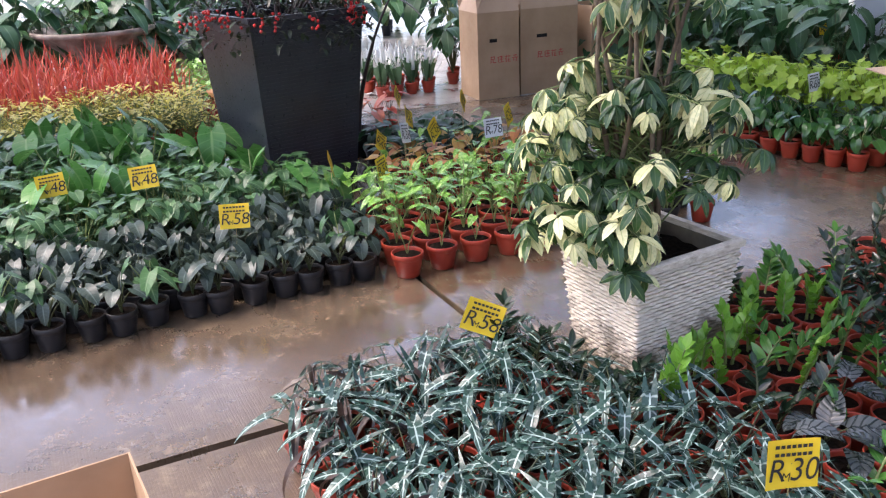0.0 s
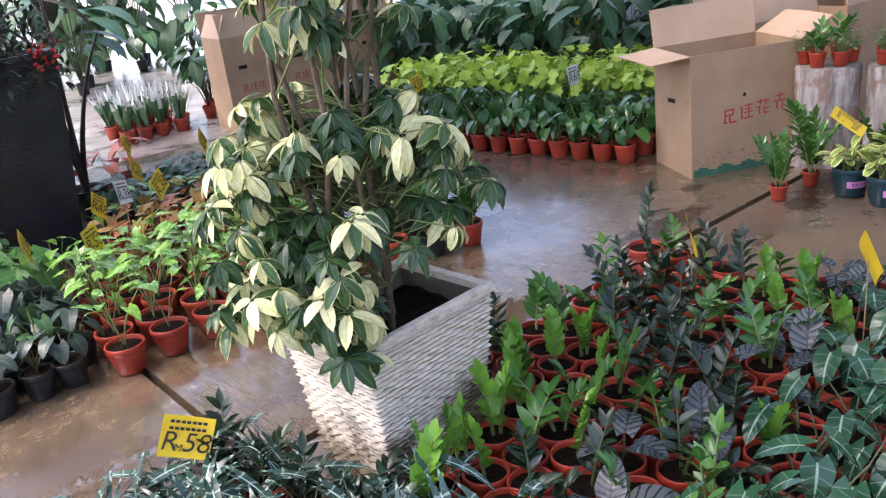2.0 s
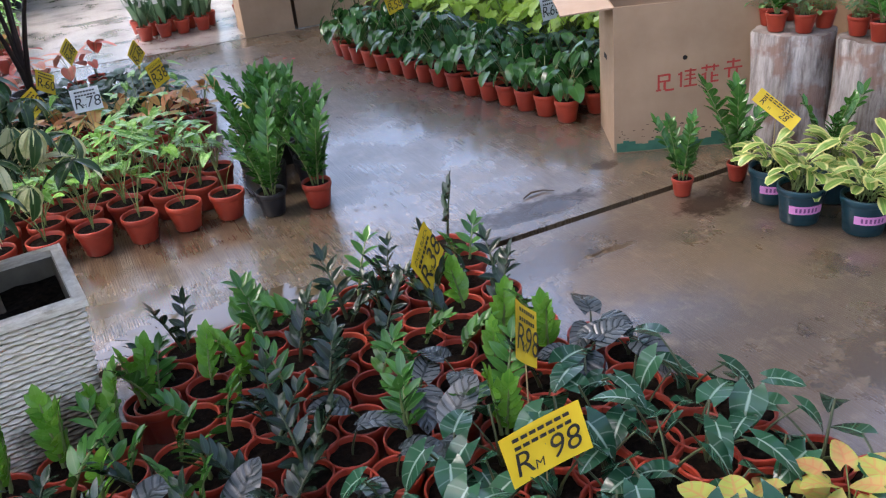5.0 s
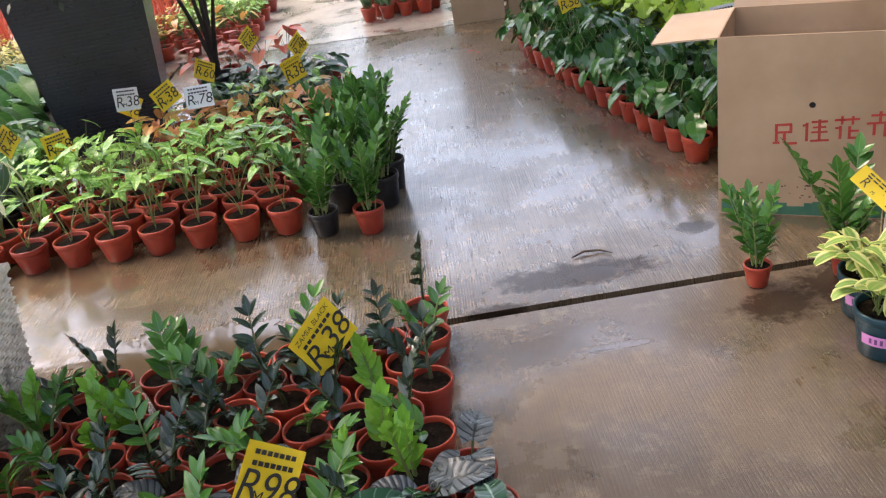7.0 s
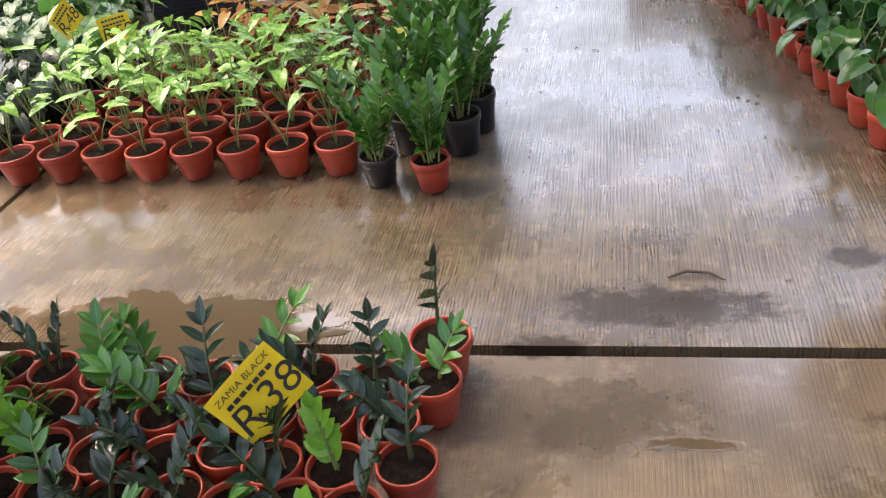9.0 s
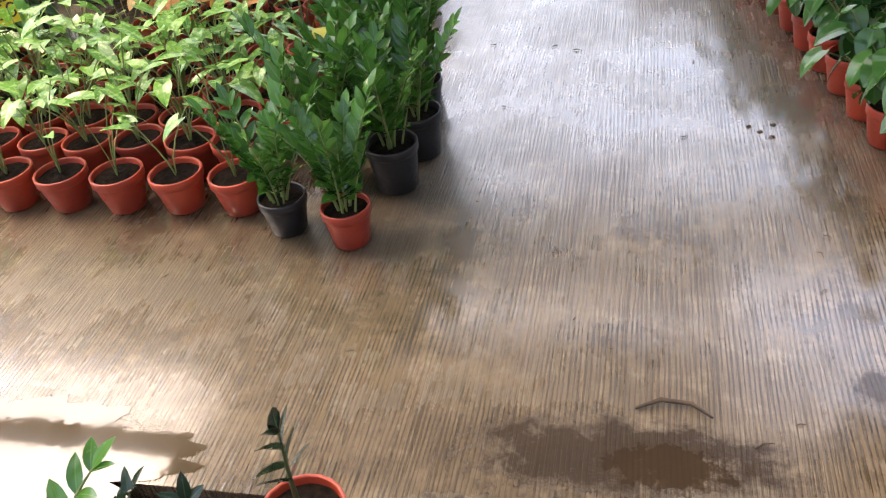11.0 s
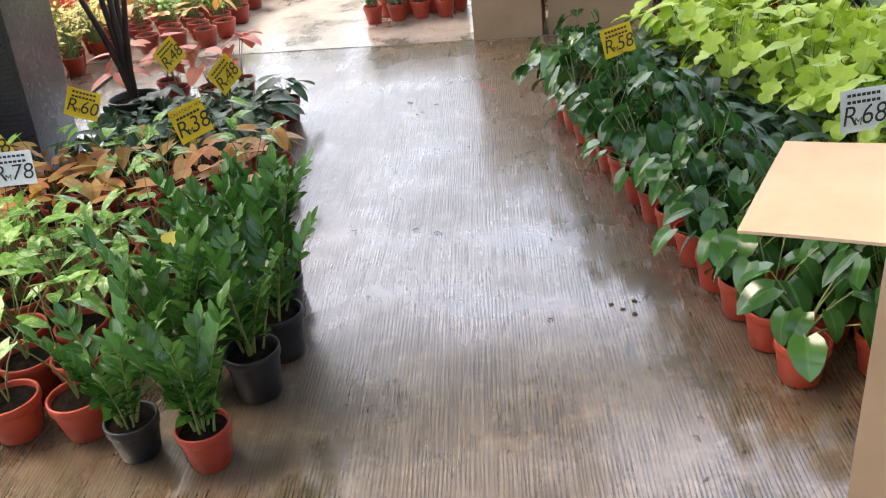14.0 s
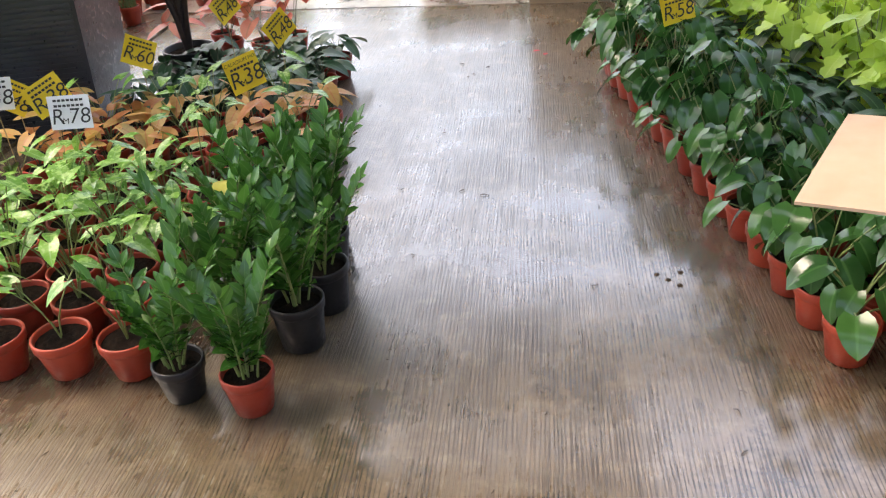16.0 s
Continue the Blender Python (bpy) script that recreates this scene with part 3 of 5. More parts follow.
def plant(name, label, category, group, x, y, pot, leaves, count, size=(0.85, 1.15), tilt=0.0, z=0.0, leaf_name="leaf", off=0.0, yaw=None):
    """A potted plant: pot, soil, and leaves or fronds of its own picked from a family."""
    root = thing(name, pose(x, y, z, R.uniform(-tilt, tilt), R.uniform(-tilt, tilt), R.uniform(0, 360) if yaw is None else yaw), label, category, group)
    pm, sm, sz, r = POTS[pot]
    part("pot", pm, root)
    part("soil", sm, root)
    a0 = R.uniform(0, 6.28)
    for k in range(count):
        a = a0 + 2.4 * k + R.uniform(-0.35, 0.35)
        s = R.uniform(*size)
        o = off * R.uniform(0, 1)
        m = Matrix.Translation((o * math.cos(a), o * math.sin(a), sz - 0.004)) @ Matrix.Rotation(a, 4, "Z") @ Matrix.Rotation(R.uniform(-0.16, 0.16), 4, "X") @ Matrix.Diagonal((s, s, s, 1))
        part(leaf_name, R.choice(leaves), root, m)
    return root


def bed(x0, x1, y0, y1, dx, dy, inside, put, jitter=0.02):
    """Pots in staggered rows over a stretch of floor."""
    j = 0
    y = y0
    while y <= y1:
        x = x0 + (dx / 2 if j % 2 else 0)
        while x <= x1:
            px, py = x + R.uniform(-jitter, jitter), y + R.uniform(-jitter, jitter)
            if inside(px, py):
                put(px, py)
            x += dx
        y += dy
        j += 1


# ---- floor, ground and roof ----
def near_joint(x):
    return 3.278 + 0.0115 * (x - 3.0)


def far_joint(x):
    return 8.06 - 0.11 * (x - 2.9)


ground_shape = Shape()
ground_shape.box((-400, -400, -0.4), (400, 400, -0.062), 0)
ground = tagged(new("ground", ground_shape.mesh("ground", ["earth"], False)), "pale flat ground beyond the sales floor", "ground", kind="structure")
bed_shape = Shape()
bed_shape.box((-9, -7, -0.06), (14, 26, -0.05), 0)
floor = tagged(new("floor", bed_shape.mesh("floor", ["grout"], False)), "wet concrete slab floor with dark drain slots", "floor", kind="structure")


def slab(quad, mat):
    sh = Shape()
    top, low = [Vector((x, y, 0)) for x, y in quad], [Vector((x, y, -0.05)) for x, y in quad]
    n = len(quad)
    sh.face(top)
    for k in range(n):
        sh.face([low[k], low[(k + 1) % n], top[(k + 1) % n], top[k]])
    part("slab", sh.mesh("slab", [mat], False), floor)


G = 0.02
slab([(-9, -7), (14, -7), (14, near_joint(14) - G), (-9, near_joint(-9) - G)], "slab_near")
slab([(-9, near_joint(-9) + G), (2.485, near_joint(2.485) + G), (2.485, far_joint(2.485) - 0.012), (-9, far_joint(-9) - 0.012)], "slab_near")
slab([(2.515, near_joint(2.515) + G), (14, near_joint(14) + G), (14, far_joint(14) - 0.012), (2.515, far_joint(2.515) - 0.012)], "slab_aisle")
slab([(-9, far_joint(-9) + 0.012), (14, far_joint(14) + 0.012), (14, 26), (-9, 26)], "slab_far")

# Shallow water that floods the drain slot beside the young plants.
water = Nodes("rain_water")
ripple = water.noise(9.0, 3.0, water.coords("Object"))
water.bump(ripple, 0.1, 0.004)
water.bsdf.inputs["IOR"].default_value = 1.75
M["water"] = water.finish((0.08, 0.058, 0.034), water.ramp(ripple, 0.3, 0.7, 0.015, 0.07), 0.5)
pool = Shape()
shore = [1 + 0.12 * math.sin(3 * a + 1) + 0.10 * math.sin(7 * a) + 0.07 * math.sin(13 * a + 2) + 0.05 * math.sin(29 * a) + R.uniform(-0.05, 0.05) for a in (2 * math.pi * k / 160 for k in range(160))]
pool.face([(3.57 + 0.44 * shore[k] * math.cos(2 * math.pi * k / 160), 3.35 + 0.18 * shore[k] * math.sin(2 * math.pi * k / 160), 0.0015) for k in range(160)])
tagged(new("water", pool.mesh("water", ["water"], False)), "shallow rain puddle on the concrete beside potted plants", "puddle", kind="structure")

# Corrugated roof on steel posts and beams, open towards the yard.
# Out of view; strip edges and gaps are chosen to shape the daylight.
ROOF_STRIPS = ((-6.5, -4.9, -0.4, 11.0), (0.3, 1.2, -0.4, 11.0), (2.25, 4.1, 0.5, 11.0), (4.8, 6.9, 1.4, 11.0),
               (6.9, 8.1, -3.0, 1.5), (6.9, 7.75, 1.5, 5.6), (8.1, 8.7, -3.0, 5.6), (8.7, 9.4, -3.0, 11.0))
for ya, yb, xa, xb in ROOF_STRIPS:
    roof_shape = Shape()
    rows = []
    for k in range(241):
        x = xa + k * (xb - xa) / 240
        zz = 3.7 + 0.02 * math.sin(k * math.pi / 2)
        rows.append([(x, ya, zz), (x, yb, zz)])
    roof_shape.grid(rows, None)
    rows = [[(p[0], p[1], p[2] + 0.01) for p in r] for r in rows]
    roof_shape.grid(rows[::-1], None)
    tagged(new("ceiling", roof_shape.mesh("ceiling", ["roof"])), "unseen grey corrugated roof sheeting with gaps set to shape the light", "ceiling", kind="structure")
for k, y in enumerate((-6.0, -2.6, 0.8, 3.2, 6.1, 9.3)):
    b = Shape()
    b.box((-3.0 if y > 9 else -0.4, y - 0.05, 3.45), (11.0, y + 0.05, 3.66))
    tagged(new("beam", b.mesh("beam", ["steel"], False)), "grey steel roof beam", "beam", kind="structure")
for x, y in ((-0.3, -6.0), (-0.3, -2.6), (-2.9, 9.3), (10.8, 9.3), (10.8, 0.8), (10.8, -6.0)):
    b = Shape()
    b.box((x - 0.05, y - 0.05, 0.0), (x + 0.05, y + 0.05, 3.45))
    tagged(new("post", b.mesh("post", ["steel"], False)), "grey steel roof post", "post", kind="structure")
# Unseen walls, added to close in the space and hold back side light.
w = Shape()
w.box((-3.1, -6.7, -0.05), (11.1, -6.6, 3.7))
tagged(new("wall_south", w.mesh("wall_south", ["white_panel"], False)), "unseen white wall added to close the space behind the walk", "wall", kind="structure")
w = Shape()
w.box((11.1, -6.7, -0.05), (11.2, 9.4, 3.7))
tagged(new("wall_east", w.mesh("wall_east", ["roof"], False)), "unseen grey wall added to keep the far right side dark", "wall", kind="structure")

# ---- leaf families ----
F = {
    "arrow": leaf_family(["arrow", "dark_stem"], 10, 0.145, 0.046, "arrow", 0.13, 0.075, -0.35, 0.6, 0.46, nv=7),
    "withered": leaf_family(["withered", "dark_bark"], 6, 0.11, 0.036, "arrow", 0.14, 0.11, -0.7, 0.9, 0.4, fold=0.6, nv=7),
    "velvet": leaf_family(["velvet", "dark_stem"], 9, 0.085, 0.06, "heart", 0.15, 0.065, -0.45, 0.7, 0.24, nu=6),
    "green": leaf_family(["green", "stem"], 6, 0.12, 0.085, "arrow", 0.17, 0.07, -0.35, 0.7, 0.26, nu=6),
    "big_green": leaf_family(["big_green", "stem"], 6, 0.20, 0.15, "heart", 0.32, 0.13, -0.3, 0.8, 0.26, stalk=0.005, nu=6, nv=7),
    "variegated": leaf_family(["variegated", "stem"], 9, 0.082, 0.06, "arrow", 0.27, 0.085, 0.12, 0.5, 0.26, stalk=0.002, nu=6),
    "orange": leaf_family(["orange", "dark_stem"], 8, 0.088, 0.074, "heart", 0.16, 0.06, -0.05, 0.5, 0.28, nu=6, stalk=0.0018),
    "yellow": leaf_family(["yellow_leaf", "stem"], 8, 0.08, 0.068, "heart", 0.10, 0.06, 0.0, 0.45, 0.24, nu=6, nv=7, stalk=0.0018),
    "red": leaf_family(["red_leaf", "dark_stem"], 5, 0.12, 0.09, "heart", 0.20, 0.06, -0.3, 0.5, 0.28, nu=6, stalk=0.0018),
    "dark": leaf_family(["strap", "dark_stem"], 5, 0.11, 0.08, "heart", 0.10, 0.07, -0.1, 0.5, 0.26, nu=6),
    "dragon": leaf_family(["dragon", "dark_stem"], 9, 0.132, 0.095, "heart", 0.09, 0.035, 0.75, 1.1, 0.12, rib=0.25, nv=10, nu=6, stalk=0.003),
    "white_vein": leaf_family(["white_vein", "dark_stem"], 9, 0.122, 0.082, "heart", 0.13, 0.08, -0.2, 0.7, 0.24, stalk=0.0035, nu=6, nv=7),
    "philo": leaf_family(["philo", "stem"], 10, 0.098, 0.08, "heart", 0.20, 0.105, -0.5, 0.8, 0.12, nu=6),
    "zz": [frond_mesh(["zz", "stem"], R.uniform(0.38, 0.52), R.randint(7, 9), 0.092, R.uniform(0.1, 0.5), R.uniform(0.06, 0.34), 0.46, (0.75, 1.1), 0.2) for _ in range(8)],
    "zz_small": [frond_mesh(["zz", "stem"], R.uniform(0.13, 0.21), R.randint(4, 6), 0.066, R.uniform(0.1, 0.7), R.uniform(0.05, 0.45), 0.42, (0.85, 1.25), 0.26) for _ in range(8)],
    "zz_lime": [frond_mesh(["zz_lime", "stem"], R.uniform(0.13, 0.21), R.randint(6, 8), 0.05, R.uniform(0.0, 0.35), R.uniform(0.0, 0.2), 0.6, (0.6, 0.95), 0.2) for _ in range(6)],
    "zz_dark": [frond_mesh(["zz_dark", "dark_stem"], R.uniform(0.12, 0.21), R.randint(4, 6), 0.06, R.uniform(0.1, 0.7), R.uniform(0.05, 0.45), 0.40, (0.85, 1.25), 0.26) for _ in range(8)],
    "strap": [clump_mesh(["strap", "dark_stem"], 12, 0.17, 0.04, "strap", 0.12, 0.04, 0.6, 1.3, 0.0, nv=5) for _ in range(4)],
    "lime": [clump_mesh(["lime", "stem"], 19, 0.075, 0.07, "lobed", 0.25, 0.085, -0.25, 0.8, 0.25, nu=4, nv=8) for _ in range(5)],
    "rosette": [clump_mesh(["rosette", "stem"], 30, 0.105, 0.04, "paddle", 0.11, 0.045, 0.7, 1.1, 0.0, nv=6, jitter=0.03) for _ in range(4)],
    "bushy": [clump_mesh(["bushy", "stem"], 46, 0.035, 0.018, "oval", 0.10, 0.06, 0.2, 0.4, 0.0, stalk=0.0012, nv=3, jitter=0.03) for _ in range(4)],
    "philo_clump": [clump_mesh(["philo", "stem"], 17, 0.09, 0.07, "heart", 0.25, 0.09, -0.6, 0.7, 0.12, nu=4, nv=5) for _ in range(5)],
    "velvet_clump": [clump_mesh(["velvet", "dark_stem"], 13, 0.095, 0.07, "heart", 0.19, 0.07, -0.4, 0.7, 0.24, nu=4, nv=5) for _ in range(6)],
    "variegated_clump": [clump_mesh(["variegated", "stem"], 10, 0.085, 0.062, "arrow", 0.25, 0.09, -0.1, 0.6, 0.26, nu=4, nv=5) for _ in range(6)],
    "dark_low": [clump_mesh(["strap", "dark_stem"], 11, 0.10, 0.075, "heart", 0.14, 0.08, -0.1, 0.6, 0.26, nu=4, nv=5) for _ in range(4)],
    "green_clump": [clump_mesh(["green", "stem"], 18, 0.09, 0.072, "heart", 0.24, 0.085, -0.25, 0.7, 0.24, nu=4, nv=5) for _ in range(4)],
    "dark_clump": [clump_mesh(["strap", "dark_stem"], 16, 0.16, 0.08, "oval", 0.38, 0.12, -0.2, 0.8, 0.1) for _ in range(4)],
    "far_green": [clump_mesh(["variegated", "stem"], 30, 0.06, 0.035, "oval", 0.22, 0.09, 0.0, 0.6, 0.0, nv=3, jitter=0.03) for _ in range(3)],
    "gold": [clump_mesh(["gold", "stem"], 40, 0.06, 0.022, "oval", 0.22, 0.08, 0.5, 0.6, 0.0, nv=3, jitter=0.04) for _ in range(3)],
    "red_grass": [clump_mesh(["red_grass", "stem"], 18, 0.30, 0.012, "strap", 0.10, 0.03, 1.3, 0.35, 0.0, nv=3, jitter=0.05, stalk=0.0) for _ in range(3)],
    "sanse": [clump_mesh(["sanse", "pale_flower", "stem"], 16, 0.28, 0.045, "strap", 0.03, 0.02, 1.45, 0.12, 0.0, nv=3, jitter=0.03, stalk=0.0) for _ in range(3)],
}
for me in F["sanse"]:
    top = [(p.index, max(me.vertices[v].co.z for v in p.vertices)) for p in me.polygons]
    for i, zt in top:
        if zt > 0.24:
            me.polygons[i].material_index = 1

# ---- beds of potted plants ----
# Silver-veined arrow plants in the foreground, some withered along the open edge.
def arrow_plant(x, y):
    root = plant("arrow_leaf_plant", "dark green arrow-leaf plant with silver veins in a red pot", "potted plant", "silver-veined arrow-leaf plants", x, y, "red", F["arrow"], R.randint(5, 7), tilt=2)
    if x < 1.72 or y > 3.08 or (x < 2.0 and R.random() < 0.3):
        for _ in range(R.randint(2, 4)):
            part("leaf", R.choice(F["withered"]), root, Matrix.Translation((0, 0, 0.1)) @ Matrix.Rotation(R.uniform(0, 6.28), 4, "Z"), "withered dark leaf")


bed(1.56, 2.7, 1.75, 3.24, 0.138, 0.125, lambda x, y: x < 2.62 + (2.9 - y) * 0.2 and not (x > 2.48 and y > 2.68), arrow_plant)


# Young glossy plants, ribbed shield leaves, white-veined leaves and yellow caladiums share one display.
def display(x, y):
    if y < 1.55 + (x - 3.9) * 0.1 and 3.68 < x < 4.65:
        plant("caladium", "yellow and salmon caladium in an orange-red pot", "potted plant", "yellow caladiums", x, y, "red_wide", F["yellow"], R.randint(7, 9), tilt=2)
    elif y < 2.0 + (x - 3.3) * 0.22 and x > 3.05:
        plant("shield_leaf_plant", "white-veined green shield-leaf plant in a red pot", "potted plant", "white-veined shield-leaf plants", x, y, "red_wide", F["white_vein"], R.randint(2, 4), tilt=2)
    elif y < 2.32 + (x - 3.0) * 0.27 and R.random() < (0.16 if x < 3.4 else 0.36):
        plant("ribbed_leaf_plant", "metallic grey ribbed-leaf plant in a red pot", "potted plant", "ribbed-leaf plants", x, y, "white" if R.random() < 0.06 else "red", F["dragon"], R.randint(1, 3), tilt=2)
    else:
        c = R.random()
        kind, lab = (("zz_lime", "young lime-green glossy plant in a red pot") if c < (0.22 if x < 3.5 else 0.10) else ("zz_small", "young glossy green plant in a red pot") if c < 0.5
                     else ("zz_dark", "young almost black glossy plant in a red pot"))
        plant("glossy_plant", lab, "potted plant", "young glossy plants", x, y, "red", F[kind], 1 if R.random() < 0.62 else 2, tilt=2, leaf_name="frond", off=0.025)


bed(2.78, 4.7, 1.42, 3.1, 0.14, 0.126, lambda x, y: x < (4.08 if y > 3.09 else 4.46) + max(0, 2.7 - y) * 0.22 and not (x < 3.26 and y > 2.62) and not (x < 3.3 and y < 1.7), display)
plant("glossy_plant", "single young glossy plant in a red pot at the edge", "potted plant", "young glossy plants", 4.395, 3.205, "red_wide", [frond_mesh(["zz_dark", "dark_stem"], 0.25, 4, 0.065, 0.15, 0.05, 0.45, (0.9, 1.2), 0.45)], 1, size=(1.0, 1.05), leaf_name="frond")
for x, y in ((2.5, 2.62), (2.62, 2.56), (2.72, 2.62), (2.86, 2.66), (3.0, 2.68), (3.14, 2.72), (3.24, 2.84), (2.44, 2.84), (2.4, 3.0), (2.36, 3.14)):
    plant("glossy_plant", "young glossy green plant in a red pot beside the woven planter", "potted plant", "young glossy plants", x, y, "red", F["zz_lime"] if x > 2.5 else F["zz_dark"], 2 if x > 2.5 else 3, leaf_name="frond", off=0.02)

# Long bed of black pots with dusky leaves in front and green ones behind.
def long_bed(x, y):
    if y < 5.0:
        plant("dusky_arrow_plant", "dusky purple-green arrow-leaf plant in a black pot", "potted plant", "dusky arrow-leaf plants", x, y, "black", *((F["velvet_clump"], 1) if y > 4.62 else (F["velvet"] if R.random() < 0.85 else F["green"], R.randint(7, 9))), tilt=2)
    elif y > 5.45 and 0.9 < x < 2.1 and R.random() < 0.35:
        plant("broad_leaf_plant", "tall broad-leaved green plant in a black pot", "potted plant", "broad-leaved plants", x, y, "black", F["big_green"], 5, tilt=2)
    else:
        r = plant("green_arrow_plant", "green arrow-leaf plant in a black pot", "potted plant", "green arrow-leaf plants", x, y, "black", F["green_clump"], 1, tilt=2, leaf_name="foliage")


bed(-0.55, 2.42, 4.36, 7.3, 0.142, 0.15, lambda x, y: not (x > 1.95 and y > 5.55) and not (y > 6.4 and x > 1.7) and x > 0.2 - (y - 4.3) * 0.3, long_bed)
for x, y in ((2.2, 5.35), (2.35, 5.2), (2.05, 5.5)):
    plant("broad_leaf_plant", "tall broad-leaved green plant beside the black planter", "potted plant", "broad-leaved plants", x, y, "black", F["big_green"], 5, tilt=2)

# Speckled syngoniums in red pots, the front row in line.
for k in range(8):
    plant("syngonium", "speckled green syngonium in a red pot, front row", "potted plant", "speckled syngoniums", 2.47 + 0.192 * k, 4.285 + R.uniform(-0.01, 0.01), "red_wide", F["variegated"], R.randint(3, 5), size=(0.8, 1.1))
bed(2.5, 3.98, 4.46, 5.26, 0.18, 0.162, lambda x, y: not (x > 3.86),
    lambda x, y: plant("syngonium", "speckled green syngonium in a red pot", "potted plant", "speckled syngoniums", x, y, "red_wide", *((F["variegated_clump"], 1) if y > 4.7 else (F["variegated"], R.randint(6, 8))), tilt=2, size=(0.85, 1.2)))
bed(2.95, 4.0, 5.38, 5.86, 0.16, 0.15, lambda x, y: True,
    lambda x, y: plant("caladium", "orange caladium in a red pot", "potted plant", "orange caladiums", x, y, "red", F["orange"] if R.random() < 0.65 else F["variegated"], R.randint(4, 6), tilt=2))
bed(3.1, 3.95, 5.98, 6.75, 0.16, 0.16, lambda x, y: not (x < 3.25 and y > 6.4),
    lambda x, y: plant("dark_leaf_plant", "low dark-leaved plant in a black pot", "potted plant", "dark-leaved plants", x, y, "black" if x < 3.8 else "red", F["dark_low"], 1, tilt=2, leaf_name="foliage"))
for x, y in ((2.95, 6.95), (3.2, 7.0), (3.4, 6.95), (3.1, 7.15), (3.55, 7.05)):
    plant("caladium", "red caladium in a red pot behind the dark plants", "potted plant", "red caladiums", x, y, "red", F["red"], 6)
plant("white_potted_plant", "orange caladium in a white plastic pot", "potted plant", "orange caladiums", 4.03, 5.72, "white", F["orange"], 5)

# Tall glossy plants along the aisle.
GL = "tall glossy green plant with many leaflets in a black pot"
plant("tall_glossy_plant", GL, "potted plant", "tall glossy plants", 3.99, 4.18, "black", F["zz"], 8, size=(0.5, 0.78), leaf_name="frond", off=0.03)
plant("tall_glossy_plant", "glossy green plant in a red pot at the corner", "potted plant", "tall glossy plants", 4.19, 4.13, "red", F["zz"], 8, size=(0.5, 0.76), leaf_name="frond", off=0.03)
for x, y in ((4.06, 4.42), (4.25, 4.4), (4.28, 4.58), (4.1, 4.62), (4.24, 4.78), (4.06, 4.82), (4.2, 4.96)):
    tall = plant("tall_glossy_plant", GL, "potted plant", "tall glossy plants", x, y, "black_tall", F["zz"], R.randint(7, 9), size=(0.52, 0.8), leaf_name="frond", off=0.045)
    if (x, y) == (4.1, 4.62):
        yl = Shape()
        blade(yl, (0, 0, 0), -1.2, 0.3, 0.085, 0.05, "oval", 1.0, 0.2, 0, 0, 3, 5)
        part("leaf", yl.mesh("leaf", ["gold"]), tall, tall.matrix_world.inverted() @ Matrix.Translation((4.02, 4.62, 0.40)), "yellowed leaf")

# Philodendrons, lance leaves and lime leaves opposite.
def left_edge(y):
    return 5.66 - 0.205 * (min(y, 6.4) - 4.32)


for k in range(16):
    y = 4.33 + 0.155 * k
    plant("heart_leaf_plant", "glossy dark heart-leaf plant in a red pot, edge row", "potted plant", "heart-leaf plants", left_edge(y), y, "red", F["philo"], R.randint(12, 15), size=(0.8, 1.2))


def opposite(x, y):
    s = x - left_edge(y)
    if s < 0.36 - 0.05 * (y - 4.3):
        plant("heart_leaf_plant", "glossy dark heart-leaf plant in a red pot", "potted plant", "heart-leaf plants", x, y, "red", F["philo_clump"], 1, tilt=2, leaf_name="foliage", size=(0.9, 1.15))
    elif s < 0.72 - 0.13 * (y - 4.6) or y < 4.6:
        plant("lance_leaf_plant", "dark lance-leaved plant in a red pot", "potted plant", "lance-leaved plants", x, y, "red", F["strap"], 1, tilt=2, leaf_name="foliage", size=(1.1, 1.4))
    else:
        plant("lime_leaf_plant", "lime-green lobed-leaf plant in a red pot", "potted plant", "lime-leaved plants", x, y, "red", F["lime"], 1, tilt=2, leaf_name="foliage", size=(1.1, 1.4))


bed(5.2, 7.1, 4.34, 6.85, 0.16, 0.152, lambda x, y: left_edge(y) + 0.11 < x < 7.3 - 0.4 * (y - 4.8) and not (y < 4.55 and x > 6.4), opposite)
# Rows past y 8.55 are added to keep the gap between the cartons dark.
bed(5.0, 9.6, 4.6, 9.3, 0.3, 0.3, lambda x, y: (x > 7.45 - 0.4 * (y - 4.8) or y > 8.55) and not (7.6 < x < 8.6 and 6.0 < y < 6.5),
    lambda x, y: plant("dark_shrub", "dark green leafy potted shrub in the back rows", "potted plant", "dark potted shrubs", x, y, "red", F["dark_clump"], 1, leaf_name="foliage", size=(1.3, 1.8)))

# Loose pots by the drain slot and the teal pots.
plant("small_glossy_plant", "small glossy green plant in a red pot beside the drain", "potted plant", "small glossy plants", 5.5, 3.22, "red_small", F["zz"], 6, size=(0.42, 0.66), leaf_name="frond", off=0.02)
plant("small_glossy_plant", "small glossy green plant in a little red pot", "potted plant", "small glossy plants", 5.78, 3.2, "red_small", F["zz"], 6, size=(0.5, 0.85), leaf_name="frond", off=0.02)
plant("small_glossy_plant", "dark glossy plant in a little red pot", "potted plant", "small glossy plants", 6.05, 2.98, "red_small", F["zz"], 4, size=(0.55, 0.8), leaf_name="frond", off=0.02)


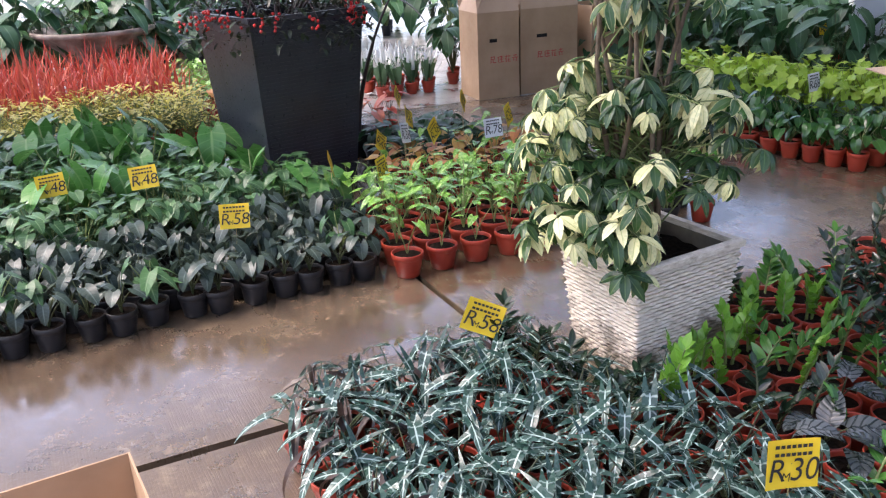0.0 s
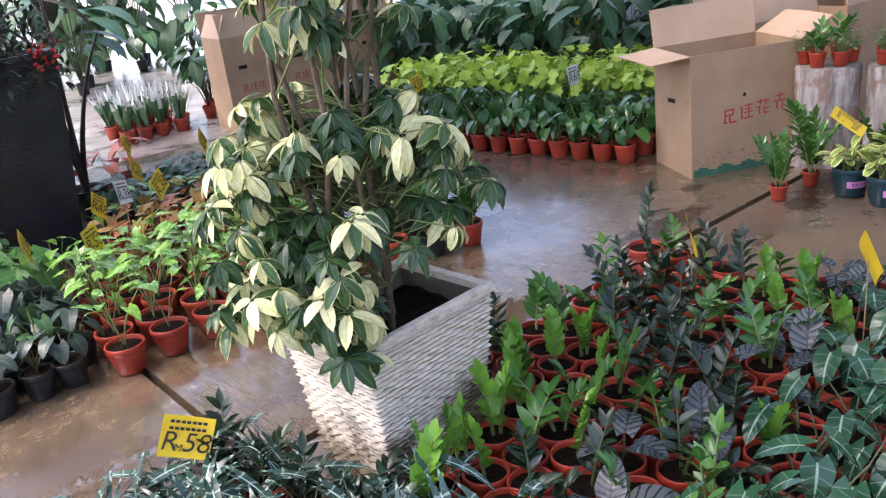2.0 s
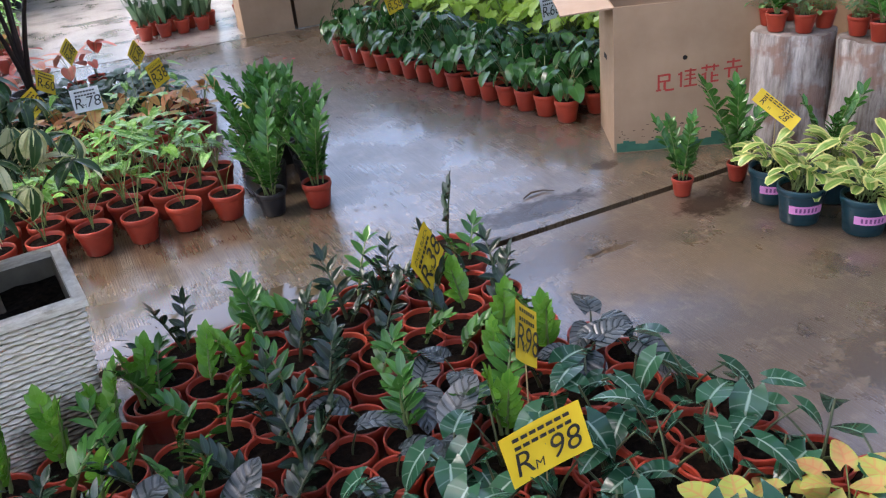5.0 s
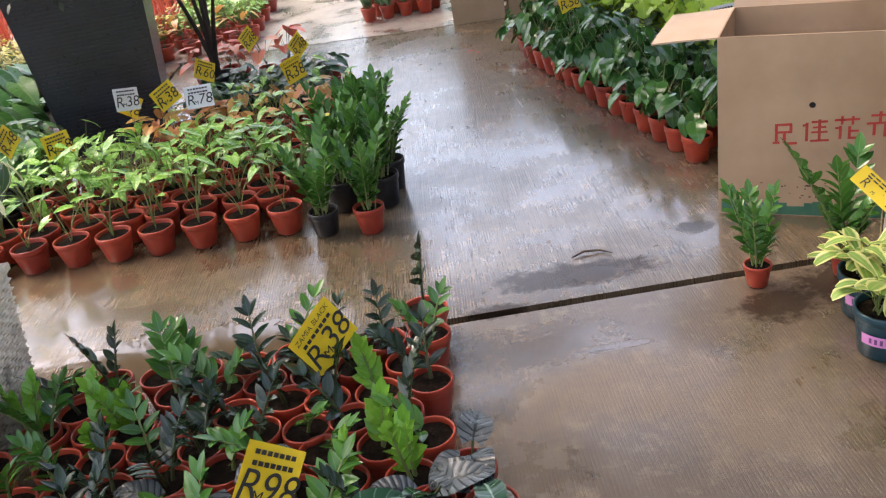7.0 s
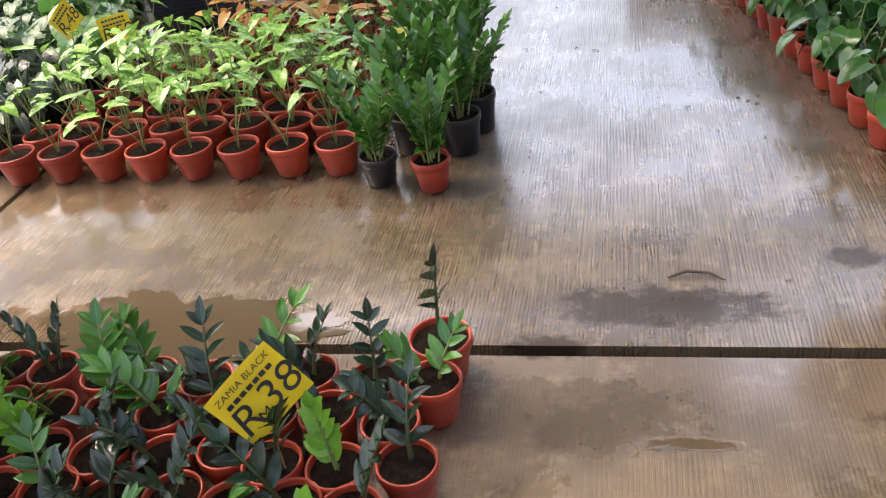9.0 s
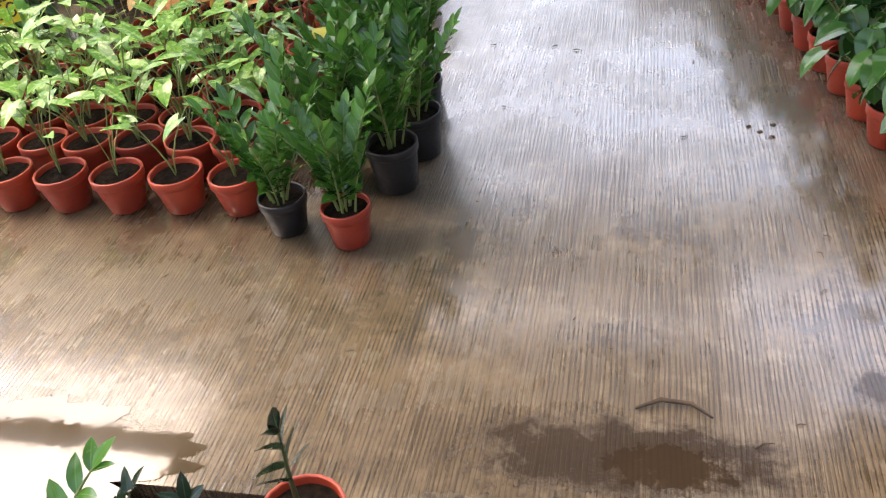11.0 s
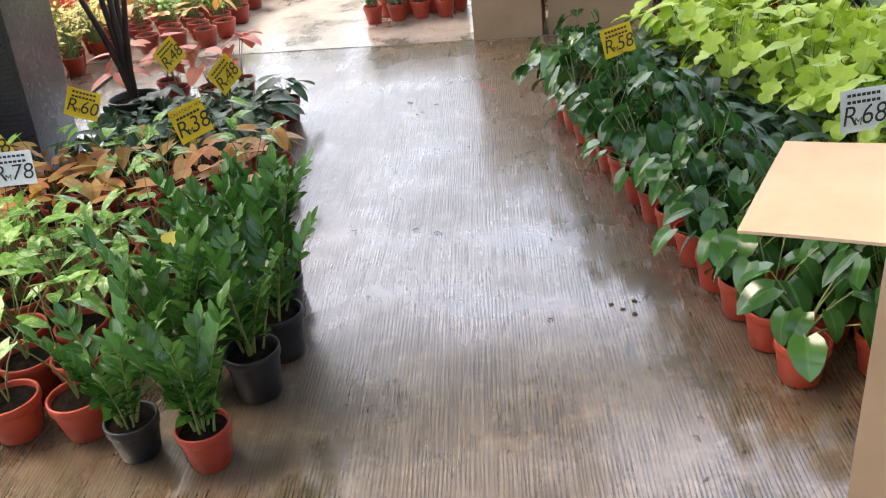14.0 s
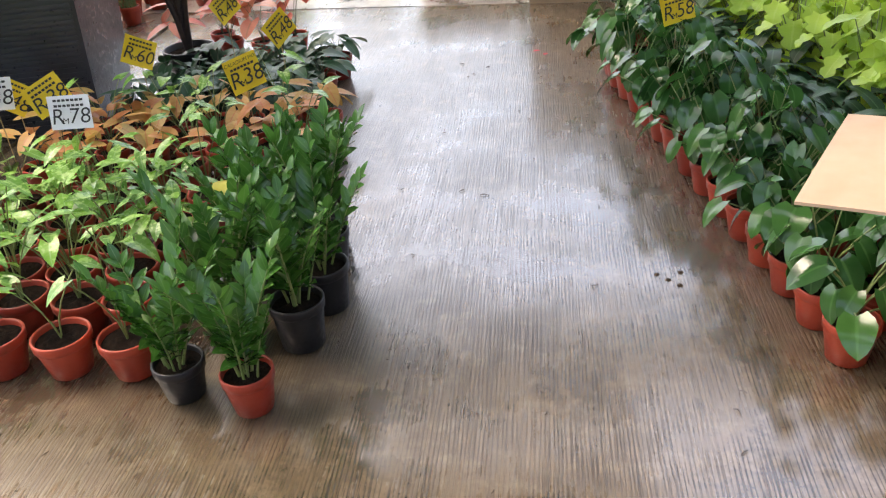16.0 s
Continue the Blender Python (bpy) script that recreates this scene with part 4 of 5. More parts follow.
def band(root):
    sh, ink = Shape(), Shape()
    rows = [[(rr * math.cos(a), rr * math.sin(a), z) for a in (math.radians(-45 + 90 * k / 12 - 120) for k in range(13))] for rr, z in ((0.0815, 0.058), (0.0845, 0.092))]
    sh.grid(rows, None)
    b = part("label_band", sh.mesh("label_band", ["pink"]), root, None, "pink paper band with dull purple lettering bars")
    for k in range(6):
        a0 = math.radians(-28 + 10 * k - 120)
        ink.grid([[(rr * math.cos(a0 + da), rr * math.sin(a0 + da), z) for da in (0, 0.03, 0.06, 0.09)] for rr, z in ((0.0832, 0.066), (0.0852, 0.084))], None)
    part("lettering", ink.mesh("lettering", ["band_ink"]), b)


for k, (x, y) in enumerate(((5.74, 2.97), (5.69, 2.77), (5.8, 2.57), (5.92, 2.42), (6.03, 2.26), (6.14, 2.1), (5.93, 2.83), (6.0, 2.64), (6.14, 2.48), (6.25, 2.32))):
    p = plant("variegated_plant", "yellow-edged rosette plant in a dark teal pot" + (" with a pink band" if k < 3 else ""), "potted plant", "plants in teal pots", x, y, "blue", F["rosette"], 1, size=(0.98, 1.15), leaf_name="foliage", yaw=0)
    if k < 3:
        band(p)

# Far side: upright plants by the boxes, small pots in the yard, red and golden beds.
bed(4.08, 4.72, 8.55, 9.2, 0.17, 0.17, lambda x, y: True,
    lambda x, y: plant("upright_plant", "upright grey-green plant with pale tips in a red pot", "potted plant", "upright plants by the boxes", x, y, "red", F["sanse"], 1, leaf_name="foliage", size=(0.95, 1.15)))
bed(2.35, 3.15, 8.3, 10.2, 0.2, 0.22, lambda x, y: x < 3.2,
    lambda x, y: plant("yard_plant", "light green bushy plant in a red pot in the yard", "potted plant", "yard plants", x, y, "red_wide", F["far_green"] if y > 8.6 or R.random() < 0.4 else F["orange"], 1 if y > 8.6 else 2, leaf_name="foliage", size=(0.9, 1.3)))
bed(-1.2, 2.25, 7.5, 8.7, 0.19, 0.19, lambda x, y: x > -1.0 and y > 7.4,
    lambda x, y: plant("golden_plant", "golden-leaved bushy plant in a red pot", "potted plant", "golden plants", x, y, "red", F["gold"], 1, leaf_name="foliage", size=(1.0, 1.3)))
bed(-1.6, 2.3, 8.85, 10.4, 0.24, 0.24, lambda x, y: True,
    lambda x, y: plant("red_grass", "tuft of crimson grass-like blades in a red pot", "potted plant", "crimson grass pots", x, y, "red", F["red_grass"], 1, leaf_name="foliage", size=(1.1, 1.5)))

# ---- woven planter with a variegated umbrella tree ----
PC = Vector((2.899, 3.003, 0))
planter = thing("woven_planter", Matrix.Translation(PC) @ Matrix.Rotation(radians(5.2), 4, "Z"), "white-washed woven rope planter with mossy stains", "planter")
HW, HD, HT = 0.247, 0.2, 0.495


def taper_at(z):
    return 0.80 + 0.20 * z / HT


# Inner sheet coloured dark to paint the shade between the rope courses.
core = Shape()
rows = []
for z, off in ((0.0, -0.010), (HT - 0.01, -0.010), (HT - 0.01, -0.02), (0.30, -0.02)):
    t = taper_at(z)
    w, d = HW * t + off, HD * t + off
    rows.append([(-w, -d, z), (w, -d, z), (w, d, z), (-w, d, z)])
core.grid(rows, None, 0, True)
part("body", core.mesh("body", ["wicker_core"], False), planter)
nrow = 31
for k in range(nrow):
    z = (k + 0.5) * (HT - 0.02) / nrow
    t = taper_at(z)
    w, d = HW * t, HD * t
    sh = Shape()
    loop = []
    for a, b in (((-w, -d), (w, -d)), ((w, -d), (w, d)), ((w, d), (-w, d)), ((-w, d), (-w, -d))):
        m = 44
        for i in range(m):
            f = i / m
            loop.append((a[0] + (b[0] - a[0]) * f, a[1] + (b[1] - a[1]) * f))
    rr = 0.0092
    prof = []
    for q in range(5):
        a = 2 * math.pi * q / 5
        row = []
        for i, (x, y) in enumerate(loop):
            bul = 0.55 + 0.62 * abs(math.sin(math.pi * (i / 5.5 + 0.5 * (k % 2)))) + R.uniform(-0.12, 0.12)
            nx, ny = (x / w if abs(x) >= w - 1e-6 else 0), (y / d if abs(y) >= d - 1e-6 else 0)
            o = rr * bul * math.cos(a)
            row.append((x + nx * o, y + ny * o, z + rr * (0.62 + 0.3 * bul) * math.sin(a) + 0.0014 * math.sin(i * 0.8 + k * 2.4) + R.uniform(-0.0015, 0.0015)))
        prof.append(row)
    prof.append(prof[0])
    sh.grid(prof[::-1], None, 0, True)
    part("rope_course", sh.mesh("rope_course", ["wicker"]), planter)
rim = Shape()
prof = []
for dz, o in ((-0.012, 0.014), (0.010, 0.014), (0.014, 0.004), (0.012, -0.018), (-0.012, -0.02), (-0.012, 0.014)):
    prof.append([(-HW - o, -HD - o, HT + dz), (HW + o, -HD - o, HT + dz), (HW + o, HD + o, HT + dz), (-HW - o, HD + o, HT + dz)])
rim.grid(prof[::-1], None, 0, True)
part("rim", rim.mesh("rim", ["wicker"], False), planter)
sl = Shape()
sl.grid([[(-HW * 0.89 + HW * 1.78 * i / 8, -HD * 0.875 + HD * 1.75 * j / 8, 0.43 + 0.012 * R.uniform(-1, 1)) for i in range(9)] for j in range(9)], None)
part("soil", sl.mesh("soil", ["soil"]), planter)

tree = thing("umbrella_tree", Matrix.Translation(PC + Vector((-0.05, 0.03, 0.38))), "bushy umbrella tree with cream and green leaflets in a woven planter", "tree")


def palm_mesh(slots_mats, n, length, hang):
    sh = Shape()
    for k in range(n):
        a = 2 * math.pi * k / n + R.uniform(-0.15, 0.15)
        blade(sh, (0.006 * math.cos(a), 0.006 * math.sin(a), 0), a, 0.15 - hang + R.uniform(-0.4, 0.35), length * R.uniform(0.75, 1.15), length * 0.36, "oval", 0.5 + hang * 0.4, 0.3, 0, R.randrange(len(slots_mats)), 2, 5)
    return sh.mesh("leaf_whorl", slots_mats)


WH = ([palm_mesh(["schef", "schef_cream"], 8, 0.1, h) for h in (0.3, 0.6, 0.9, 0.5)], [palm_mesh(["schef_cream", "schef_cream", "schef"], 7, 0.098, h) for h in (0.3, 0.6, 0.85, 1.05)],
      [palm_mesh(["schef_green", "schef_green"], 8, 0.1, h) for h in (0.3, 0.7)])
stem_ends = []
for k in range(9):
    a = 2.4 * k
    h = R.uniform(0.95, 1.55)
    b = Vector((0.09 * math.cos(a), 0.07 * math.sin(a), 0))
    e = Vector((0.16 * math.cos(a + 0.6), 0.14 * math.sin(a + 0.6), h))
    pts = [b.lerp(e, i / 6) + Vector((0.02 * math.sin(i + k), 0.02 * math.cos(i * 1.3 + k), 0)) for i in range(7)]
    sh = Shape()
    sh.tube(pts, [0.012 - 0.0009 * i for i in range(7)], 6)
    part("stem", sh.mesh("stem", ["bark"]), tree)
    stem_ends.append(pts)
count = 0
twigs = Shape()
while count < 330:
    pts = R.choice(stem_ends)
    # A full lower skirt, a bare waist and a second crown above.
    lower = count < 245
    z = R.uniform(0.12, 0.78) if lower else R.uniform(0.92, 1.62)
    rad = 0.44 * (1 - 0.45 * abs((z - 0.36) / 0.46) ** 1.6) if lower else 0.30 * (1 - 0.25 * abs((z - 1.25) / 0.4))
    a = R.uniform(0, 2 * math.pi)
    if lower and z < 0.42 and -2.05 < a - 2 * math.pi * (a > math.pi) < 1.2:
        continue
    rr = rad * R.uniform(0.45, 1.05)
    e = Vector((rr * math.cos(a), rr * math.sin(a), z))
    i = min(range(7), key=lambda q: (pts[q] - e - Vector((0, 0, -0.12))).length)
    s = pts[i]
    mid = s.lerp(e, 0.5) + Vector((0, 0, 0.04))
    twigs.tube([s, mid, e], [0.004, 0.003, 0.0022], 4, 0, False)
    # Extra dark green whorls on the right side put its shade into leaf colour.
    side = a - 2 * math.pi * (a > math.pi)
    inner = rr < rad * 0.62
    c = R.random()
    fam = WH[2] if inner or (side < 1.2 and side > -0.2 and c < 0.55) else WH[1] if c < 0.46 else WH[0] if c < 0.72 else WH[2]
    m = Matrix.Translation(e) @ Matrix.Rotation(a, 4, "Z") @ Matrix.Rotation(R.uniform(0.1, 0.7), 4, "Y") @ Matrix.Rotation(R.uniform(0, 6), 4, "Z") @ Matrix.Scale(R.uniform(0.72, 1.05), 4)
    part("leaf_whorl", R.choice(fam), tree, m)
    count += 1

tagged(part("twig_growth", twigs.mesh("twig_growth", ["stem"]), tree), kind="stuff")

# ---- charcoal planter with a berried bush ----
dp = thing("tall_planter", pose(2.51, 6.29, 0, 0, 0, 12), "tall tapered charcoal resin planter with ribbed front", "planter")
sh = Shape()
rows = []
for z, w in ((0.0, 0.30), (0.01, 0.31), (1.09, 0.395), (1.10, 0.41), (1.13, 0.41), (1.13, 0.375), (0.95, 0.36)):
    rows.append([(-w, -w, z), (w, -w, z), (w, w, z), (-w, w, z)])
sh.grid(rows, None, 0, True)
part("body", sh.mesh("body", ["resin"], False), dp)
for k in range(44):
    z = 0.04 + k * 0.0235
    w = 0.31 + 0.085 * (z - 0.01) / 1.08
    sh = Shape()
    sh.box((-w + 0.02, -w - 0.004, z), (w - 0.02, -w + 0.004, z + 0.013))
    part("rib", sh.mesh("rib", ["resin"], False), dp)
sh = Shape()
sh.grid([[(-0.36 + 0.72 * i / 6, -0.36 + 0.72 * j / 6, 1.0 + 0.01 * R.uniform(-1, 1)) for i in range(7)] for j in range(7)], None)
part("soil", sh.mesh("soil", ["soil"]), dp)
bush = thing("berry_bush", pose(2.51, 6.29, 1.0), "dark trailing bush with clusters of red berries", "shrub")
bsh = Shape()
for k in range(1500):
    a, rr = R.uniform(0, 6.283), 0.62 * math.sqrt(R.random())
    z = 0.05 + R.uniform(0.0, 0.75) * (1 - (rr / 0.75) ** 2) - max(0, rr - 0.4) * 0.6
    blade(bsh, (rr * math.cos(a), rr * math.sin(a), z), R.uniform(0, 6.28), R.uniform(-0.8, 0.6), R.uniform(0.04, 0.08), 0.026, "oval", 0.5, 0.2, 0, 0, 2, 3)
part("foliage", bsh.mesh("foliage", ["dark_bush"]), bush)
for k in range(14):
    a = 2 * math.pi * k / 14
    sh = Shape()
    sh.tube([(0.05 * math.cos(a), 0.05 * math.sin(a), -0.02), (0.3 * math.cos(a), 0.3 * math.sin(a), 0.3), (0.5 * math.cos(a), 0.5 * math.sin(a), 0.1)], [0.012, 0.008, 0.004], 5)
    part("stem", sh.mesh("stem", ["dark_bark"]), bush)
for k in range(18):
    a, rr = R.uniform(3.0, 6.6), R.uniform(0.42, 0.62)
    sh = Shape()
    for q in range(7):
        c = Vector((rr * math.cos(a) + R.uniform(-0.03, 0.03), rr * math.sin(a) + R.uniform(-0.03, 0.03), R.uniform(-0.02, 0.28) + R.uniform(-0.02, 0.02)))
        sub = Shape()
        sub.lathe([(0.001, -0.011), (0.008, -0.007), (0.011, 0), (0.008, 0.007), (0.001, 0.011)], 6)
        sh.moved(sub, Matrix.Translation((c.x, c.y, 0.1 + c.z * 0.4 - 0.05)))
    tagged(part("berry_cluster", sh.mesh("berry_cluster", ["berry"]), bush), kind="stuff")

# ---- dark-stemmed plant behind the beds ----
dk = thing("dark_stem_plant", pose(3.12, 6.62, 0), "tall plant with dark stems and large drooping dark leaves", "potted plant")
part("pot", pot_mesh("black_pot", 0.13, 0.2), dk)
part("soil", soil_mesh(0.12, 0.17), dk)
for k, (dx, dy, h) in enumerate(((0.05, 0.0, 1.3), (-0.12, 0.05, 1.25), (0.28, -0.1, 1.05), (-0.3, -0.12, 1.1), (0.1, 0.22, 1.35))):
    sh = Shape()
    pts = [(dx * (i / 6) ** 1.5, dy * (i / 6) ** 1.5, 0.16 + h * i / 6 * (1 - 0.08 * (i / 6) ** 3)) for i in range(7)]
    sh.tube(pts, [0.02 - 0.0022 * i for i in range(7)], 6, 1)
    blade(sh, pts[-1], math.atan2(dy, dx), -0.2, 0.34, 0.2, "heart", 0.9, 0.15, 0.3, 0, 4, 7)
    part("leaf", sh.mesh("leaf", ["dark_bush", "dark_bark"]), dk)

# ---- cardboard boxes ----
TH = 0.006


def carton(name, m, label, w, d, h, flaps, print_at=None, slot=None, tape=False, group=""):
    """An open carton: four walls, a bottom and its flaps. flaps: side, length, angle outward from upright in degrees."""
    root = thing(name, m, label, "cardboard box", group)
    walls = (((0, 0, 0), (w, TH, h)), ((w - TH, TH, 0), (w, d - TH, h)), ((0, d - TH, 0), (w, d, h)), ((0, TH, 0), (TH, d - TH, h)))
    for lo, hi in walls:
        sh = Shape()
        sh.box(lo, hi)
        part("side_panel", sh.mesh("side_panel", ["card"], False), root)
    sh = Shape()
    sh.box((TH, TH, 0.001), (w - TH, d - TH, 0.008))
    part("bottom", sh.mesh("bottom", ["card"], False), root)
    for side, length, ang in flaps:
        sh = Shape()
        span = w if side in ("front", "back") else d
        n = 6
        rows, low = [], []
        for i in range(n + 1):
            f = i / n
            row, lrow = [], []
            for j in range(5):
                q = span * (0.004 + 0.992 * j / 4)
                bow = 0.012 * math.sin(f * 2.2) * math.sin(math.pi * j / 4 + 0.4)
                row.append((q, f * length * math.sin(radians(ang)) + bow * math.cos(radians(ang)), h + f * length * math.cos(radians(ang)) + bow * 0.5))
                lrow.append((row[-1][0], row[-1][1] + TH * math.cos(radians(ang)), row[-1][2] - TH * math.sin(radians(ang))))
            rows.append(row)
            low.append(lrow)
        sh.grid(rows, None, 0)
        sh.grid([r[::-1] for r in low], None, 1)
        sh.grid([rows[-1], low[-1]], None, 0)
        sh.grid([[r[0] for r in low], [r[0] for r in rows]], None, 0)
        sh.grid([[r[-1] for r in rows], [r[-1] for r in low]], None, 0)
        mm = {"front": Matrix.Translation((0, 0, 0)) @ Matrix.Diagonal((1, -1, 1, 1)), "back": Matrix.Translation((0, d, 0)),
              "left": Matrix(((0, -1, 0, 0), (1, 0, 0, 0), (0, 0, 1, 0), (0, 0, 0, 1))), "right": Matrix(((0, 1, 0, w), (1, 0, 0, 0), (0, 0, 1, 0), (0, 0, 0, 1)))}[side]
        part("flap", sh.mesh("flap", ["card_pale", "card_pale"]), root, mm)
    return root


def dab(sh, x, z, w, h, y=-0.0015, slant=0.0):
    sh.face([(x, y, z), (x + w, y, z + slant), (x + w, y, z + h + slant), (x, y, z + h)])


BW, BD, BH = 0.66, 0.44, 0.69
big = carton("cardboard_box", pose(5.565, 3.785, 0.0, 0, 0, -27), "large open brown carton with red stencilled print and damp green foot", BW, BD, BH,
             [("left", 0.235, 94), ("back", 0.21, 12), ("right", 0.22, 62)])
# Four red brush signs, each a cluster of joined strokes.
SIGNS = (((0, .05, .046, .008), (0, -.004, .008, .062), (.04, .03, .008, .028), (0, .027, .048, .007), (.022, -.002, .009, .03), (.028, -.008, .034, .008), (-.006, -.006, .02, .007)),
         ((0, -.006, .008, .058), (-.008, .04, .016, .007), (.016, .05, .044, .007), (.02, .034, .036, .006), (.016, .019, .044, .006), (.034, -.004, .008, .066), (.014, -.008, .05, .007)),
         ((-.006, .046, .066, .007), (.010, .036, .007, .026), (.038, .036, .007, .026), (.006, -.008, .008, .04), (-.004, .022, .014, .007), (.03, -.006, .008, .038), (.03, -.008, .03, .007), (.038, .014, .02, .006)),
         ((.004, .05, .05, .007), (.024, .03, .008, .036), (-.006, .026, .068, .007), (.010, -.006, .008, .034), (.038, -.010, .008, .046)))


def brush_sign(sh, k, x0, z0, size):
    for x, z, w, h in SIGNS[k]:
        dab(sh, x0 + x * size, z0 + z * size, w * size, h * size, slant=0.06 * w * size)


for k in range(4):
    sh = Shape()
    brush_sign(sh, k, 0.20 + 0.102 * k, 0.295 + 0.012 * k, 1.22)
    part("red_print", sh.mesh("red_print", ["red_ink"], False), big, None, "red stencilled sign")
sh = Shape()
for i in range(22):
    dab(sh, 0.012 + i * 0.0295, 0.004, 0.0295, 0.045 + 0.012 * math.sin(i * 1.3) + (0.016 if i > 14 else 0), -0.002)
part("damp_foot", sh.mesh("damp_foot", ["green_tape"], False), big, None, "green damp band along the foot")
# Flat dark faces paint the shade inside the hole and the hand hole.
sh = Shape()
sh.face([(0.322 + 0.011 * math.cos(a), -0.0025, 0.437 + 0.011 * math.sin(a)) for a in (2 * math.pi * k / 12 for k in range(12))])
part("hole", sh.mesh("hole", ["black_hole"], False), big)
sh = Shape()
sh.face([(-0.0025, 0.27, 0.40), (-0.0025, 0.18, 0.405), (-0.0025, 0.18, 0.43), (-0.0025, 0.27, 0.425)])
part("hand_hole", sh.mesh("hand_hole", ["black_hole"], False), big)
sh = Shape()
for i in range(40):
    x, z = R.uniform(0.02, 0.5), 0.06 + abs(R.gauss(0, 0.035))
    dab(sh, x, z, R.uniform(0.003, 0.012), R.uniform(0.002, 0.006), -0.001)
tagged(part("mud_splash", sh.mesh("mud_splash", ["litter"], False), big), kind="stuff")

for x, y, rz, w, d, h, fl, lab in ((4.80, 7.84, -6, 0.42, 0.46, 0.80, [("front", 0.2, -18), ("left", 0.2, -25), ("back", 0.2, 10)], "tall brown carton with a hand hole beside the joint"),
                                   (5.26, 7.84, -4, 0.62, 0.46, 0.80, [("front", 0.2, -12), ("back", 0.2, 20)], "brown carton with faded red print"),
                                   (6.02, 7.76, 6, 0.52, 0.44, 0.78, [("front", 0.2, -15), ("right", 0.2, 30)], "brown carton standing behind the lime plants")):
    c = carton("cardboard_box", pose(x, y, 0, 0, 0, rz), lab, w, d, h, fl, group="row of far cartons")
    for k in range(4):
        sh = Shape()
        brush_sign(sh, k, w * 0.3 + 0.075 * k, h * 0.43, 0.9)
        part("red_print", sh.mesh("red_print", ["red_ink"], False), c)
    # A dark face on the closed panel paints the hand hole's inner shade.
    sh = Shape()
    sh.face([(w * 0.28, -0.0025, h * 0.66), (w * 0.46, -0.0025, h * 0.66), (w * 0.46, -0.0025, h * 0.70), (w * 0.28, -0.0025, h * 0.70)])
    part("hand_hole", sh.mesh("hand_hole", ["black_hole"], False), c)
for x, y, rz, w, d, h in ((6.35, 3.95, -15, 0.6, 0.42, 0.72), (6.9, 3.6, -8, 0.55, 0.4, 0.75)):
    carton("cardboard_box", pose(x, y, 0, 0, 0, rz), "brown carton behind the log pedestals", w, d, h, [("front", 0.2, -20), ("back", 0.2, 15)], group="cartons behind the logs")
carton("cardboard_box", pose(0.42, 2.42, 0, 0, 0, 4), "low open brown carton on the floor", 0.64, 0.5, 0.25, [], group="")

# ---- log pedestals with small pots ----
LOGS = ((6.22, 3.36, 0.17), (6.36, 3.0, 0.18), (6.36, 2.6, 0.19), (6.5, 2.2, 0.19))
for k, (x, y, r) in enumerate(LOGS):
    sh = Shape()

    def wob(a, z, k=k):
        return 1 + 0.07 * math.sin(3 * a + k) + 0.045 * math.sin(7 * a + 2 * k + z * 3) + 0.03 * math.sin(13 * a + z * 9)

    sh.lathe([(r * 0.97, 0.548), (r, 0.535), (r * 0.97, 0.35), (r * 1.03, 0.18), (r * 1.12, 0.0)][::-1], 48, 0, wob)
    lg = thing("log_pedestal", pose(x, y, 0), "weathered grey log section used as a pedestal", "log", "log pedestals")
    part("trunk", sh.mesh("trunk", ["log_wood"]), lg)
    sh = Shape()
    sh.lathe([(0.001, 0.551), (r * 0.5, 0.553), (r * 0.9, 0.551), (r * 0.97, 0.548)][::-1], 48, 0, wob)
    part("cut_top", sh.mesh("cut_top", ["stump"]), lg, None, "pale sawn top")
    for q in range(6):
        a = 2 * math.pi * q / 6 + 0.4 * k
        f = 0.68
        plant("succulent", "small bushy green plant in a little red pot on a log", "potted plant", "small pots on the logs", x + r * f * math.cos(a), y + r * f * math.sin(a), "red_small", F["bushy"] if q % 3 else F["zz_small"], 1 if q % 3 else 3, size=(0.8, 1.1), z=0.553, leaf_name="foliage")

# ---- price cards ----
GLYPH_CACHE = {}


def lettering(text, size):
    key = (text, size)
    if key not in GLYPH_CACHE:
        cu = bpy.data.curves.new("lettering", "FONT")
        cu.body, cu.size, cu.align_x, cu.align_y = text, size, "CENTER", "CENTER"
        cu.offset, cu.shear = -size * 0.004, 0.15
        cu.materials.append(M["ink"])
        GLYPH_CACHE[key] = cu
    return GLYPH_CACHE[key]


